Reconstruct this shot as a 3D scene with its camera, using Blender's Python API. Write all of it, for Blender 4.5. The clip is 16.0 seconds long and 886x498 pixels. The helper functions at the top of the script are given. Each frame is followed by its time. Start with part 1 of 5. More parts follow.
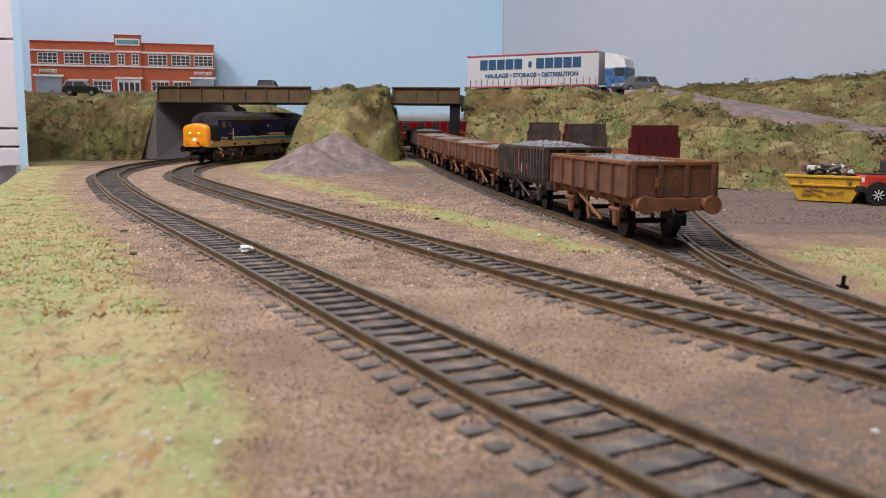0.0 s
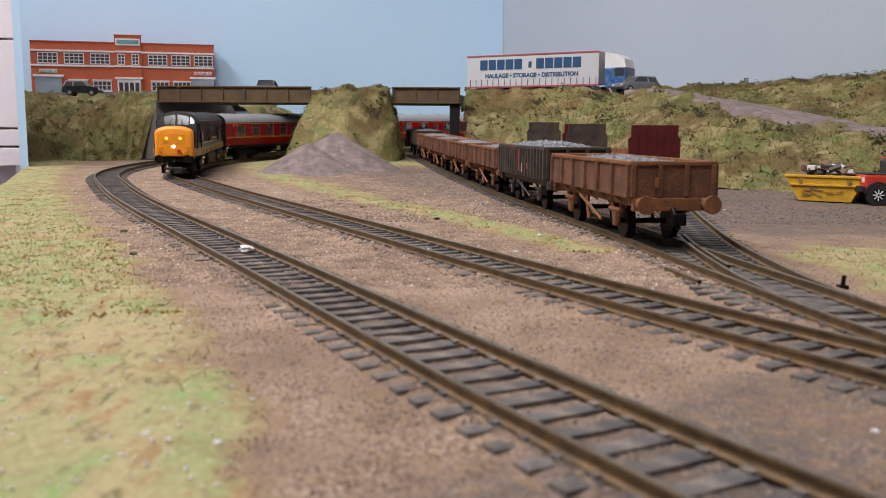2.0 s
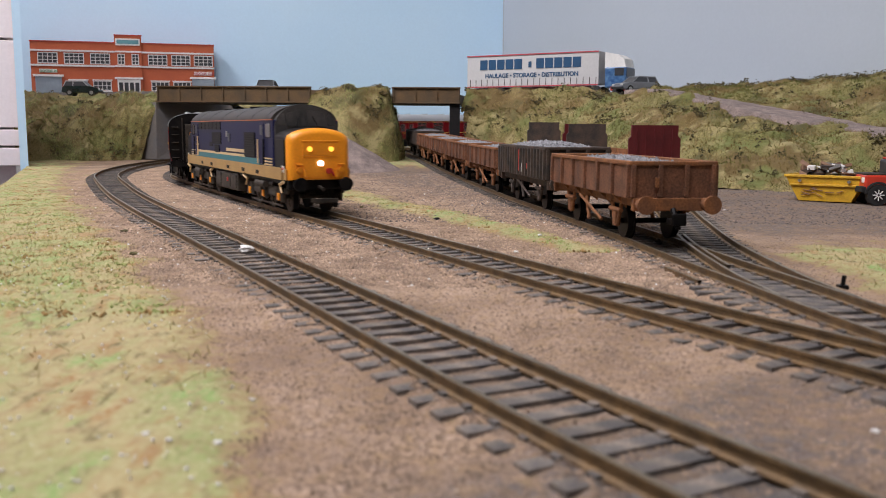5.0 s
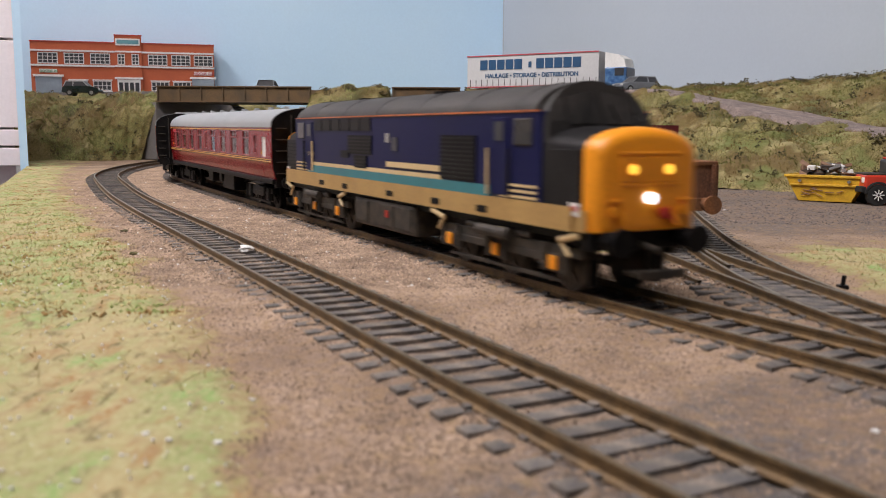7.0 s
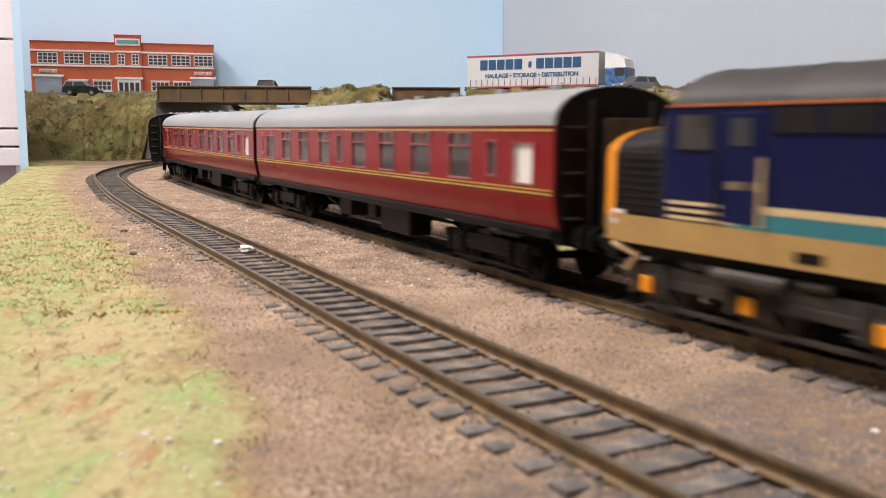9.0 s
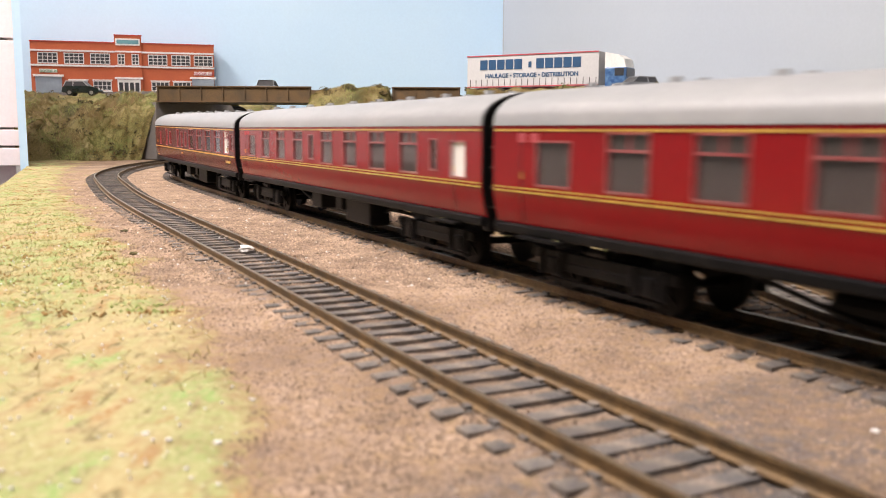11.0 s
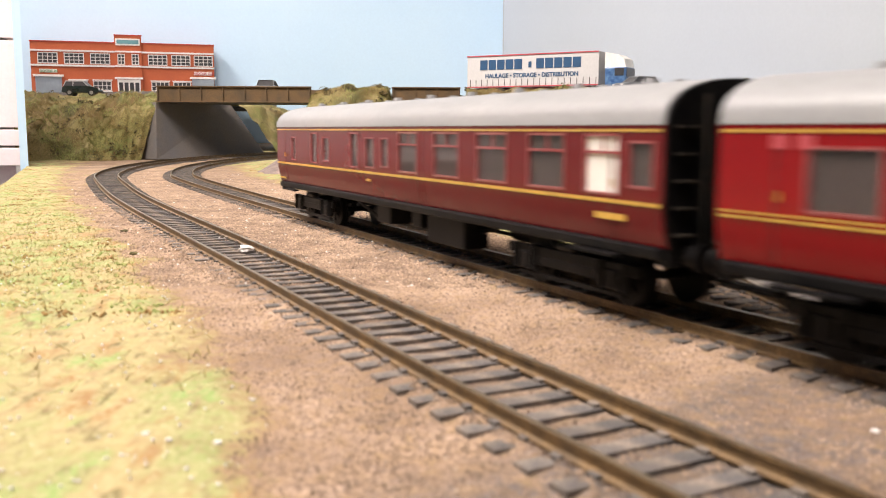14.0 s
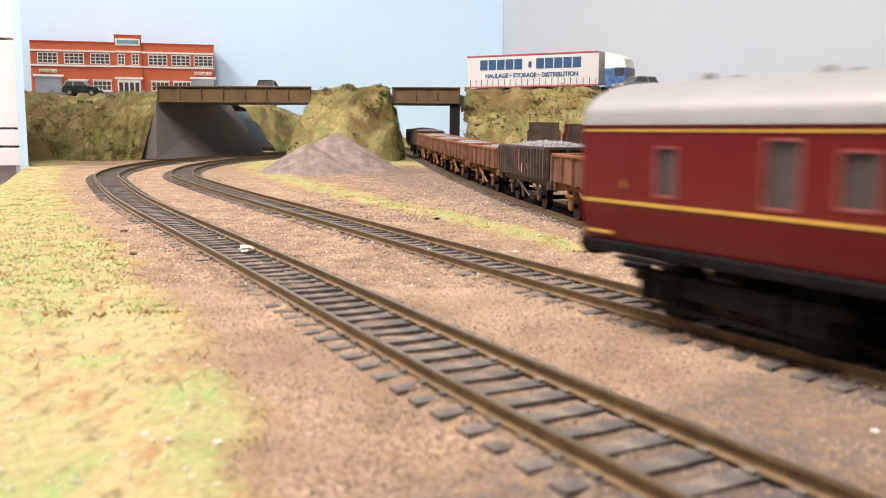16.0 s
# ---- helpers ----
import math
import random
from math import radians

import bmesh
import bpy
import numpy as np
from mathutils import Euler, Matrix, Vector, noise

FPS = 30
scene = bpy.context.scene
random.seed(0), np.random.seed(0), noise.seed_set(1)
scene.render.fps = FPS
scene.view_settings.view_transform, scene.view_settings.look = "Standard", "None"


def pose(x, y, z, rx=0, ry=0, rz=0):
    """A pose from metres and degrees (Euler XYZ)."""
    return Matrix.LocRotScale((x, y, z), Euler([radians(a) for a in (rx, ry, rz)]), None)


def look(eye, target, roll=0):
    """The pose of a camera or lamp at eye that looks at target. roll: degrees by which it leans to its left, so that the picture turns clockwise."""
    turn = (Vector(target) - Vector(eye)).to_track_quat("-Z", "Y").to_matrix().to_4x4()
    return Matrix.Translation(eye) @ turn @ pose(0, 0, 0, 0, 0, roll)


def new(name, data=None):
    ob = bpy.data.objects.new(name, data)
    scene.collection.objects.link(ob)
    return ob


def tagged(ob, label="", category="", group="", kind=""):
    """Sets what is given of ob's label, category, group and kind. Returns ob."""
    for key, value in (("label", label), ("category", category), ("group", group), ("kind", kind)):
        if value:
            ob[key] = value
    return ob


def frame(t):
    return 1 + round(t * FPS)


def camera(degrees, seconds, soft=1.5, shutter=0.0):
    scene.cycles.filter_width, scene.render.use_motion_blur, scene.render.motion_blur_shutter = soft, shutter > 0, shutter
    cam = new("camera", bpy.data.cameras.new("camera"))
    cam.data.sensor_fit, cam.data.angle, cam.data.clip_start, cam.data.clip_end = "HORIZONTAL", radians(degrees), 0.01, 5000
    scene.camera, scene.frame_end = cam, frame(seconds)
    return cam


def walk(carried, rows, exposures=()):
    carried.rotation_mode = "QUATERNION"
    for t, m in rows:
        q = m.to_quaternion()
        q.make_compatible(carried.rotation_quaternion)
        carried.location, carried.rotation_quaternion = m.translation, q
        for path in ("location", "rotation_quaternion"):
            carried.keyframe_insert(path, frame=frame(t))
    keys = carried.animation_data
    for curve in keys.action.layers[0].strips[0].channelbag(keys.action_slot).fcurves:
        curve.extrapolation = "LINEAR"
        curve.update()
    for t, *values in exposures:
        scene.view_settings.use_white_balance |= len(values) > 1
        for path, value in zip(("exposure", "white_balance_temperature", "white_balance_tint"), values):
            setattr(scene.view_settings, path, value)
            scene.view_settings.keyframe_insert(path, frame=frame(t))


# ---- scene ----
# Model railway at 1:76 on a baseboard; lengths below are in millimetres, turned into metres by MM.
from mathutils import kdtree

MM = 0.001
EYE, TILT, LEAN, LENS = (0.0, 0.0, 37.6), 7.58, 0.32, 53.25

cam = camera(LENS, 16.0, soft=0.65, shutter=0.9)
cam.data.dof.use_dof, cam.data.dof.focus_distance, cam.data.dof.aperture_fstop = True, 0.58, 42.0
CAM_POSE = pose(EYE[0] * MM, EYE[1] * MM, EYE[2] * MM) @ pose(0, 0, 0, 90 - TILT) @ pose(0, 0, 0, 0, 0, LEAN)
walk(cam, [(0.0, CAM_POSE), (16.0, CAM_POSE)],
     exposures=[(0.0, 0.0, 6250, 13), (4.5, 0.0, 6250, 13), (6.5, 0.0, 6300, 13), (7.5, 0.1, 6600, 12), (8.5, 0.3, 6650, 12), (10.0, 0.53, 6850, 13), (11.5, 0.72, 7050, 14), (13.0, 0.8, 7200, 14), (16.0, 0.78, 7100, 13)])

# ---- world and lamps ----
world = bpy.data.worlds.new("world")
scene.world = world
world.use_nodes = True
world.node_tree.nodes["Background"].inputs[0].default_value = (0.9, 0.95, 1.0, 1)
world.node_tree.nodes["Background"].inputs[1].default_value = 0.03


def area_lamp(name, at, target, sx, sy, watts, colour):
    data = bpy.data.lights.new(name, "AREA")
    data.shape, data.size, data.size_y, data.energy, data.color = "RECTANGLE", sx * MM, sy * MM, watts, colour
    ob = new(name, data)
    ob.matrix_world = look([v * MM for v in at], [v * MM for v in target])
    return ob


# all out of view: left key, added front fill, added fill for the back left
LAMPS = [((-500, 340, 1030), (-230, 920, 30), 1050, 160, 12.6), ((-440, -300, 1240), (-80, 450, 0), 1200, 200, 12.8), ((-880, 980, 950), (-300, 1560, 230), 700, 140, 11.3)]
for at_, to_, sx_, sy_, watts_ in LAMPS:
    area_lamp("unseen_lamp_light", at_, to_, sx_, sy_, watts_, (1.0, 0.965, 0.96))


# ---- materials ----
def mat(name, c1, c2=None, rough=0.6, metal=0.0, size=6.0, fine=0.8, bump=0.15, grain=0.25, spec=0.5, coat=0.0, random_tint=0.0):
    """A surface with large patches (size, mm) between two colours, fine grain (mm) and relief."""
    m = bpy.data.materials.new(name)
    m.use_nodes = True
    nt = m.node_tree
    n, l = nt.nodes, nt.links
    b = n["Principled BSDF"]
    b.inputs["Roughness"].default_value, b.inputs["Metallic"].default_value = rough, metal
    b.inputs["Specular IOR Level"].default_value = spec
    b.inputs["Coat Weight"].default_value = coat
    tc = n.new("ShaderNodeTexCoord")
    big, small = n.new("ShaderNodeTexNoise"), n.new("ShaderNodeTexNoise")
    big.inputs["Scale"].default_value, big.inputs["Detail"].default_value = 1000.0 / size, 4
    small.inputs["Scale"].default_value, small.inputs["Detail"].default_value = 1000.0 / fine, 3
    l.new(tc.outputs["Object"], big.inputs["Vector"]), l.new(tc.outputs["Object"], small.inputs["Vector"])
    ramp = n.new("ShaderNodeMapRange")
    ramp.inputs["From Min"].default_value, ramp.inputs["From Max"].default_value = 0.35, 0.65
    l.new(big.outputs["Fac"], ramp.inputs["Value"])
    mix = n.new("ShaderNodeMix")
    mix.data_type = "RGBA"
    c2 = c2 or tuple(v * 0.8 for v in c1)
    mix.inputs["A"].default_value, mix.inputs["B"].default_value = (*c1, 1), (*c2, 1)
    l.new(ramp.outputs["Result"], mix.inputs["Factor"])
    hsv = n.new("ShaderNodeHueSaturation")
    l.new(mix.outputs["Result"], hsv.inputs["Color"])
    gr = n.new("ShaderNodeMapRange")
    gr.inputs["From Min"].default_value, gr.inputs["From Max"].default_value = 0.3, 0.7
    gr.inputs["To Min"].default_value, gr.inputs["To Max"].default_value = 1 - grain, 1 + grain
    l.new(small.outputs["Fac"], gr.inputs["Value"])
    if random_tint:
        info = n.new("ShaderNodeObjectInfo")
        isl = n.new("ShaderNodeNewGeometry")
        add = n.new("ShaderNodeMath")
        add.operation = "ADD"
        l.new(info.outputs["Random"], add.inputs[0]), l.new(isl.outputs["Random Per Island"], add.inputs[1])
        mr = n.new("ShaderNodeMapRange")
        mr.inputs["From Max"].default_value = 2.0
        mr.inputs["To Min"].default_value, mr.inputs["To Max"].default_value = 1 - random_tint, 1 + random_tint
        l.new(add.outputs[0], mr.inputs["Value"])
        mul = n.new("ShaderNodeMath")
        mul.operation = "MULTIPLY"
        l.new(mr.outputs["Result"], mul.inputs[0]), l.new(gr.outputs["Result"], mul.inputs[1])
        l.new(mul.outputs[0], hsv.inputs["Value"])
    else:
        l.new(gr.outputs["Result"], hsv.inputs["Value"])
    l.new(hsv.outputs["Color"], b.inputs["Base Color"])
    if bump:
        bp = n.new("ShaderNodeBump")
        bp.inputs["Strength"].default_value, bp.inputs["Distance"].default_value = bump, fine * 0.5 * MM
        l.new(small.outputs["Fac"], bp.inputs["Height"])
        l.new(bp.outputs["Normal"], b.inputs["Normal"])
    return m


def glow(name, colour, strength):
    m = mat(name, colour, rough=0.3, bump=0)
    b = m.node_tree.nodes["Principled BSDF"]
    b.inputs["Emission Color"].default_value, b.inputs["Emission Strength"].default_value = (*colour, 1), strength
    return m


def glassy(name):
    """A thin clear pane: see-through, with a painted reflection haze and a gloss that grows at grazing angles."""
    m = bpy.data.materials.new(name)
    m.use_nodes = True
    n, l = m.node_tree.nodes, m.node_tree.links
    n.remove(n["Principled BSDF"])
    tr, gl, fr = n.new("ShaderNodeBsdfTransparent"), n.new("ShaderNodeBsdfGlossy"), n.new("ShaderNodeFresnel")
    tr.inputs["Color"].default_value = (0.82, 0.78, 0.76, 1)
    gl.inputs["Roughness"].default_value = 0.06
    fr.inputs["IOR"].default_value = 1.9
    mix = n.new("ShaderNodeMixShader")
    l.new(fr.outputs[0], mix.inputs[0])
    l.new(tr.outputs[0], mix.inputs[1]), l.new(gl.outputs[0], mix.inputs[2])
    # even diffuse film in place of the grey that reflections lay over panes
    haze, film = n.new("ShaderNodeBsdfDiffuse"), n.new("ShaderNodeMixShader")
    haze.inputs["Color"].default_value = (0.34, 0.27, 0.25, 1)
    film.inputs[0].default_value = 0.09
    l.new(mix.outputs[0], film.inputs[1]), l.new(haze.outputs[0], film.inputs[2])
    l.new(film.outputs[0], n["Material Output"].inputs[0])
    return m


M = {
    "rail": mat("weathered_rail", (0.19, 0.115, 0.05), (0.11, 0.07, 0.035), 0.55, 0.15, 4, 0.5, 0.2, 0.3),
    "rail_top": mat("rail_head", (0.3, 0.25, 0.18), (0.2, 0.16, 0.11), 0.38, 0.7, 12, 0.5),
    "sleeper": mat("sleeper_plastic", (0.08, 0.074, 0.073), (0.185, 0.152, 0.125), 0.8, 0, 4, 0.4, 0.5, 0.4, random_tint=0.4),
    "black": mat("black_underframe", (0.005, 0.005, 0.006), (0.011, 0.01, 0.01), 0.42, 0, 6, 0.6, spec=0.1),
    "dark_grey": mat("bogie_grey", (0.016, 0.014, 0.012), (0.055, 0.042, 0.03), 0.6, 0, 4, 0.6),
    "maroon": mat("bright_maroon_paint", (0.27, 0.006, 0.009), (0.25, 0.005, 0.009), 0.2, 0, 60, 3, 0.02, 0.04, spec=0.4),
    "maroon_dull": mat("dull_maroon_paint", (0.15, 0.008, 0.011), (0.135, 0.008, 0.011), 0.24, 0, 60, 3, 0.02, 0.05, spec=0.4),
    "glazing_edge": mat("glazing_edge", (0.28, 0.045, 0.048), (0.34, 0.11, 0.11), 0.3, 0, 9, 1, 0, 0.15),
    "coach_roof": mat("grey_roof_paint", (0.285, 0.29, 0.3), (0.33, 0.33, 0.335), 0.42, 0, 30, 2, 0.05, 0.06),
    "gold": mat("gold_lining", (0.6, 0.36, 0.07), None, 0.4, 0, 20, 1, 0),
    "cream": mat("cream_stripe", (0.68, 0.5, 0.26), (0.62, 0.45, 0.24), 0.42, 0, 20, 1, 0.03, 0.06),
    "beige": mat("beige_lower_side", (0.47, 0.29, 0.1), (0.4, 0.24, 0.085), 0.42, 0, 16, 1, 0.03, 0.1),
    "teal": mat("teal_stripe", (0.03, 0.2, 0.24), (0.03, 0.17, 0.2), 0.4, 0, 20, 1, 0.03, 0.06),
    "blue": mat("dark_blue_side", (0.008, 0.01, 0.06), (0.011, 0.013, 0.055), 0.35, 0, 25, 1, 0.03, 0.12, spec=0.12),
    "loco_roof": mat("charcoal_roof", (0.024, 0.022, 0.023), (0.042, 0.037, 0.034), 0.55, 0, 14, 0.8, 0.08),
    "charcoal": mat("charcoal_panel", (0.014, 0.013, 0.014), (0.022, 0.02, 0.02), 0.45, 0, 14, 0.8, 0.05, spec=0.15),
    "yellow": mat("warning_yellow", (0.92, 0.33, 0.012), (0.86, 0.3, 0.012), 0.38, 0, 14, 1, 0.03, 0.07),
    "red": mat("red_paint", (0.5, 0.03, 0.02), None, 0.4, 0, 20, 1, 0.03),
    "orange": mat("orange_line", (0.6, 0.16, 0.04), None, 0.4, 0, 20, 1, 0),
    "amber_lamp": glow("amber_lamp", (1.0, 0.55, 0.06), 1.6),
    "white_lamp": glow("white_headlight", (0.9, 0.95, 1.0), 3.0),
    "glass_dark": mat("dark_glass", (0.03, 0.032, 0.036), (0.05, 0.05, 0.055), 0.3, 0, 10, 2, 0, 0.1, spec=0.5),
    "cab_glass": mat("cab_glass", (0.03, 0.028, 0.027), (0.06, 0.052, 0.048), 0.1, 0, 9, 2, 0, 0.15, spec=0.7),
    "glass": glassy("clear_pane"),
    "white_blind": mat("white_pane", (0.88, 0.86, 0.82), None, 0.35, 0, 20, 2, 0, 0.03),
    "seat_blue": mat("blue_seats", (0.03, 0.04, 0.3), (0.04, 0.045, 0.22), 0.7, 0, 9),
    "seat_brown": mat("brown_partition", (0.26, 0.16, 0.12), (0.16, 0.1, 0.08), 0.6, 0, 12),
    "silver": mat("bright_metal", (0.55, 0.55, 0.53), None, 0.35, 0.8, 8, 0.6),
    "rust": mat("rusty_wagon_brown", (0.2, 0.082, 0.04), (0.1, 0.045, 0.026), 0.75, 0, 9, 0.7, 0.25, 0.35),
    "rust_light": mat("rusty_orange", (0.27, 0.105, 0.035), (0.17, 0.07, 0.03), 0.8, 0, 5, 0.6, 0.25, 0.28),
    "wagon_dark": mat("dirty_dark_wagon", (0.035, 0.029, 0.025), (0.085, 0.055, 0.04), 0.75, 0, 8, 0.7, 0.2),
    "wagon_red": mat("wagon_dark_red", (0.12, 0.012, 0.014), (0.095, 0.01, 0.012), 0.5, 0, 10, 1, 0.05, 0.1),
    "stone_load": mat("grey_stone_load", (0.3, 0.3, 0.31), (0.2, 0.2, 0.22), 0.9, 0, 2, 0.5, 0.4, 0.3, random_tint=0.4),
    "concrete": mat("grey_painted_abutment", (0.13, 0.127, 0.132), (0.16, 0.138, 0.118), 0.8, 0, 40, 1.5, 0.12, 0.12),
    "girder": mat("rusty_girder", (0.13, 0.075, 0.03), (0.085, 0.055, 0.028), 0.75, 0, 12, 0.8, 0.15),
    "brick": mat("orange_brick_card", (0.45, 0.1, 0.035), (0.4, 0.085, 0.03), 0.7, 0, 25, 1.0, 0.03, 0.12),
    "white": mat("white_card", (0.8, 0.78, 0.75), None, 0.6, 0, 30, 2, 0.02, 0.04),
    "grey_door": mat("grey_roller_door", (0.32, 0.38, 0.44), None, 0.6, 0, 30, 2, 0.02, 0.05),
    "car_green": mat("dark_green_car", (0.012, 0.03, 0.024), None, 0.25, 0, 20, 2, 0, 0.05, coat=0.4),
    "car_silver": mat("silver_car", (0.3, 0.31, 0.33), None, 0.3, 0.5, 20, 2, 0, 0.05),
    "car_black": mat("dark_car", (0.02, 0.022, 0.026), None, 0.25, 0, 20, 2, 0, 0.05, coat=0.4),
    "car_red": mat("orange_red_car", (0.62, 0.05, 0.025), None, 0.3, 0, 20, 2, 0, 0.05, coat=0.3),
    "cab_blue": mat("truck_blue", (0.02, 0.07, 0.2), (0.1, 0.2, 0.35), 0.3, 0, 5, 2, 0, 0.1),
    "curtain": mat("pale_grey_curtain", (0.52, 0.51, 0.5), (0.48, 0.47, 0.47), 0.55, 0, 50, 3, 0.04, 0.04),
    "navy_ink": mat("navy_lettering", (0.015, 0.07, 0.16), None, 0.5, 0, 20, 2, 0, 0.05),
    "teal_ink": mat("teal_lettering", (0.12, 0.3, 0.33), None, 0.5, 0, 20, 2, 0, 0.05),
    "red_ink": mat("red_lettering", (0.55, 0.08, 0.1), None, 0.5, 0, 20, 2, 0, 0.05),
    "green_ink": mat("green_lettering", (0.12, 0.3, 0.14), None, 0.5, 0, 20, 2, 0, 0.05),
    "skip": mat("skip_yellow", (0.68, 0.4, 0.02), (0.55, 0.31, 0.02), 0.55, 0, 8, 0.8, 0.08, 0.12),
    "timber": mat("broken_timber", (0.26, 0.15, 0.09), (0.16, 0.09, 0.06), 0.85, 0, 5, 0.6, 0.2, 0.25, random_tint=0.3),
    "rubber": mat("black_rubber", (0.014, 0.014, 0.015), (0.022, 0.022, 0.022), 0.75, 0, 6, 0.8),
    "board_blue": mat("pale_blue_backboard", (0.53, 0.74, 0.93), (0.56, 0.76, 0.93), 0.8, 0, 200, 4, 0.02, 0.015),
    # grey-blue board; the weaker light on this side is in its base colour
    "board_grey_dimmed": mat("dimmed_grey_blue_backboard", (0.4, 0.445, 0.5), (0.415, 0.46, 0.51), 0.8, 0, 200, 4, 0.02, 0.015),
    "panel": mat("pinkish_white_panel", (0.78, 0.68, 0.68), (0.8, 0.7, 0.7), 0.5, 0, 90, 3, 0.02, 0.03),
    "plaster": mat("white_room_wall", (0.55, 0.54, 0.53), (0.5, 0.49, 0.48), 0.85, 0, 200, 5, 0.1, 0.04),
    "carpet": mat("grey_carpet", (0.15, 0.14, 0.13), (0.12, 0.11, 0.1), 0.95, 0, 60, 4, 0.4, 0.2),
    "asphalt": mat("grey_road", (0.2, 0.185, 0.18), (0.15, 0.14, 0.135), 0.9, 0, 25, 0.9, 0.3, 0.25),
    "spoil": mat("pinkish_grey_spoil", (0.29, 0.225, 0.2), (0.17, 0.132, 0.122), 0.95, 0, 9, 0.7, 0.9, 0.5),
    "twig": mat("dark_green_scrub", (0.06, 0.055, 0.02), (0.1, 0.075, 0.035), 0.9, 0, 4, 0.6, 0.2, 0.3, random_tint=0.5),
    "straw": mat("straw_fibres", (0.5, 0.4, 0.21), (0.36, 0.3, 0.13), 0.95, 0, 12, 1.2, 0, 0.2, spec=0.1, random_tint=0.3),
    "moss": mat("green_fibres", (0.31, 0.36, 0.13), (0.42, 0.4, 0.18), 0.95, 0, 12, 1.2, 0, 0.2, spec=0.1, random_tint=0.3),
    "bank_green": mat("bank_green_fibres", (0.12, 0.125, 0.036), (0.2, 0.175, 0.062), 0.95, 0, 20, 1.2, 0, 0.25, spec=0.1, random_tint=0.5),
    "bank_straw": mat("bank_straw_fibres", (0.31, 0.235, 0.1), (0.14, 0.085, 0.034), 0.95, 0, 30, 1.2, 0, 0.25, spec=0.1, random_tint=0.5),
    "grit": mat("dark_yard_grit", (0.17, 0.138, 0.132), (0.1, 0.082, 0.079), 0.95, 0, 5, 0.6, 0.3, 0.35, random_tint=0.4),
    "tuft_brown": mat("rusty_brown_tufts", (0.38, 0.24, 0.1), (0.28, 0.18, 0.075), 0.95, 0, 9, 0.8, 0.3, 0.2, spec=0.1, random_tint=0.3),
    "grain": mat("ballast_grains", (0.5, 0.36, 0.26), (0.24, 0.17, 0.125), 0.9, 0, 8, 0.6, 0.1, 0.3, random_tint=0.6),
}


# ---- mesh helpers ----
def box(bm, x, y, z, sx, sy, sz, bevel=0.0, rot=None):
    """A box centred at x, y, z (mm) with an optional bevel and turn."""
    m = Matrix.Translation((x, y, z)) @ (rot or Matrix()) @ Matrix.Diagonal((sx, sy, sz, 1))
    vs = bmesh.ops.create_cube(bm, size=1.0, matrix=m)["verts"]
    if bevel:
        es = list({e for v in vs for e in v.link_edges})
        bmesh.ops.bevel(bm, geom=es, offset=bevel, segments=2, affect="EDGES", profile=0.5)


def rod(bm, p0, p1, r, seg=10, r2=None):
    p0, p1 = Vector(p0), Vector(p1)
    d = p1 - p0
    m = Matrix.Translation((p0 + p1) / 2) @ d.to_track_quat("Z", "Y").to_matrix().to_4x4()
    bmesh.ops.create_cone(bm, cap_ends=True, segments=seg, radius1=r, radius2=r if r2 is None else r2, depth=d.length, matrix=m)


def prism(bm, outline, a, b, axis="x"):
    """Extrude a closed outline along an axis from a to b. outline: the two other coordinates, in order."""
    def place(p, s):
        return {"x": (s, p[0], p[1]), "y": (p[0], s, p[1]), "z": (p[0], p[1], s)}[axis]
    v0 = [bm.verts.new(place(p, a)) for p in outline]
    v1 = [bm.verts.new(place(p, b)) for p in outline]
    n = len(outline)
    bm.faces.new(v0), bm.faces.new(v1)
    for i in range(n):
        bm.faces.new((v0[i], v0[(i + 1) % n], v1[(i + 1) % n], v1[i]))
    bmesh.ops.recalc_face_normals(bm, faces=bm.faces)


def loft(bm, rings, closed=True, caps=True):
    """Skin a row of rings with equal counts of points."""
    vs = [[bm.verts.new(p) for p in r] for r in rings]
    n = len(vs[0])
    for a, b in zip(vs[:-1], vs[1:]):
        for i in range(n if closed else n - 1):
            j = (i + 1) % n
            bm.faces.new((a[i], a[j], b[j], b[i]))
    if caps and closed:
        bm.faces.new(vs[0]), bm.faces.new(vs[-1])
    bmesh.ops.recalc_face_normals(bm, faces=bm.faces)


def mesh_of(bm, name, material, smooth=False):
    bmesh.ops.scale(bm, vec=(MM, MM, MM), verts=bm.verts)
    me = bpy.data.meshes.new(name)
    bm.to_mesh(me)
    bm.free()
    me.materials.append(M[material])
    if smooth:
        me.polygons.foreach_set("use_smooth", [True] * len(me.polygons))
        me.set_sharp_from_angle(angle=radians(38))
    return me


def part(name, bm, material, parent, label="", smooth=False):
    ob = new(name, mesh_of(bm, name, material, smooth))
    ob.parent = parent
    return tagged(ob, label)


def boxpart(name, material, parent, x, y, z, sx, sy, sz, bevel=0.0, label="", rot=None):
    bm = bmesh.new()
    box(bm, x, y, z, sx, sy, sz, bevel, rot)
    return part(name, bm, material, parent, label)


def thing(name, label, category, m=None, group="", kind=""):
    ob = new(name)
    ob.empty_display_size = 0.01
    if m:
        ob.matrix_basis = m
    return tagged(ob, label, category, group, kind)


def mm(x, y, z, rz=0, rx=0, ry=0):
    return pose(x * MM, y * MM, z * MM, rx, ry, rz)


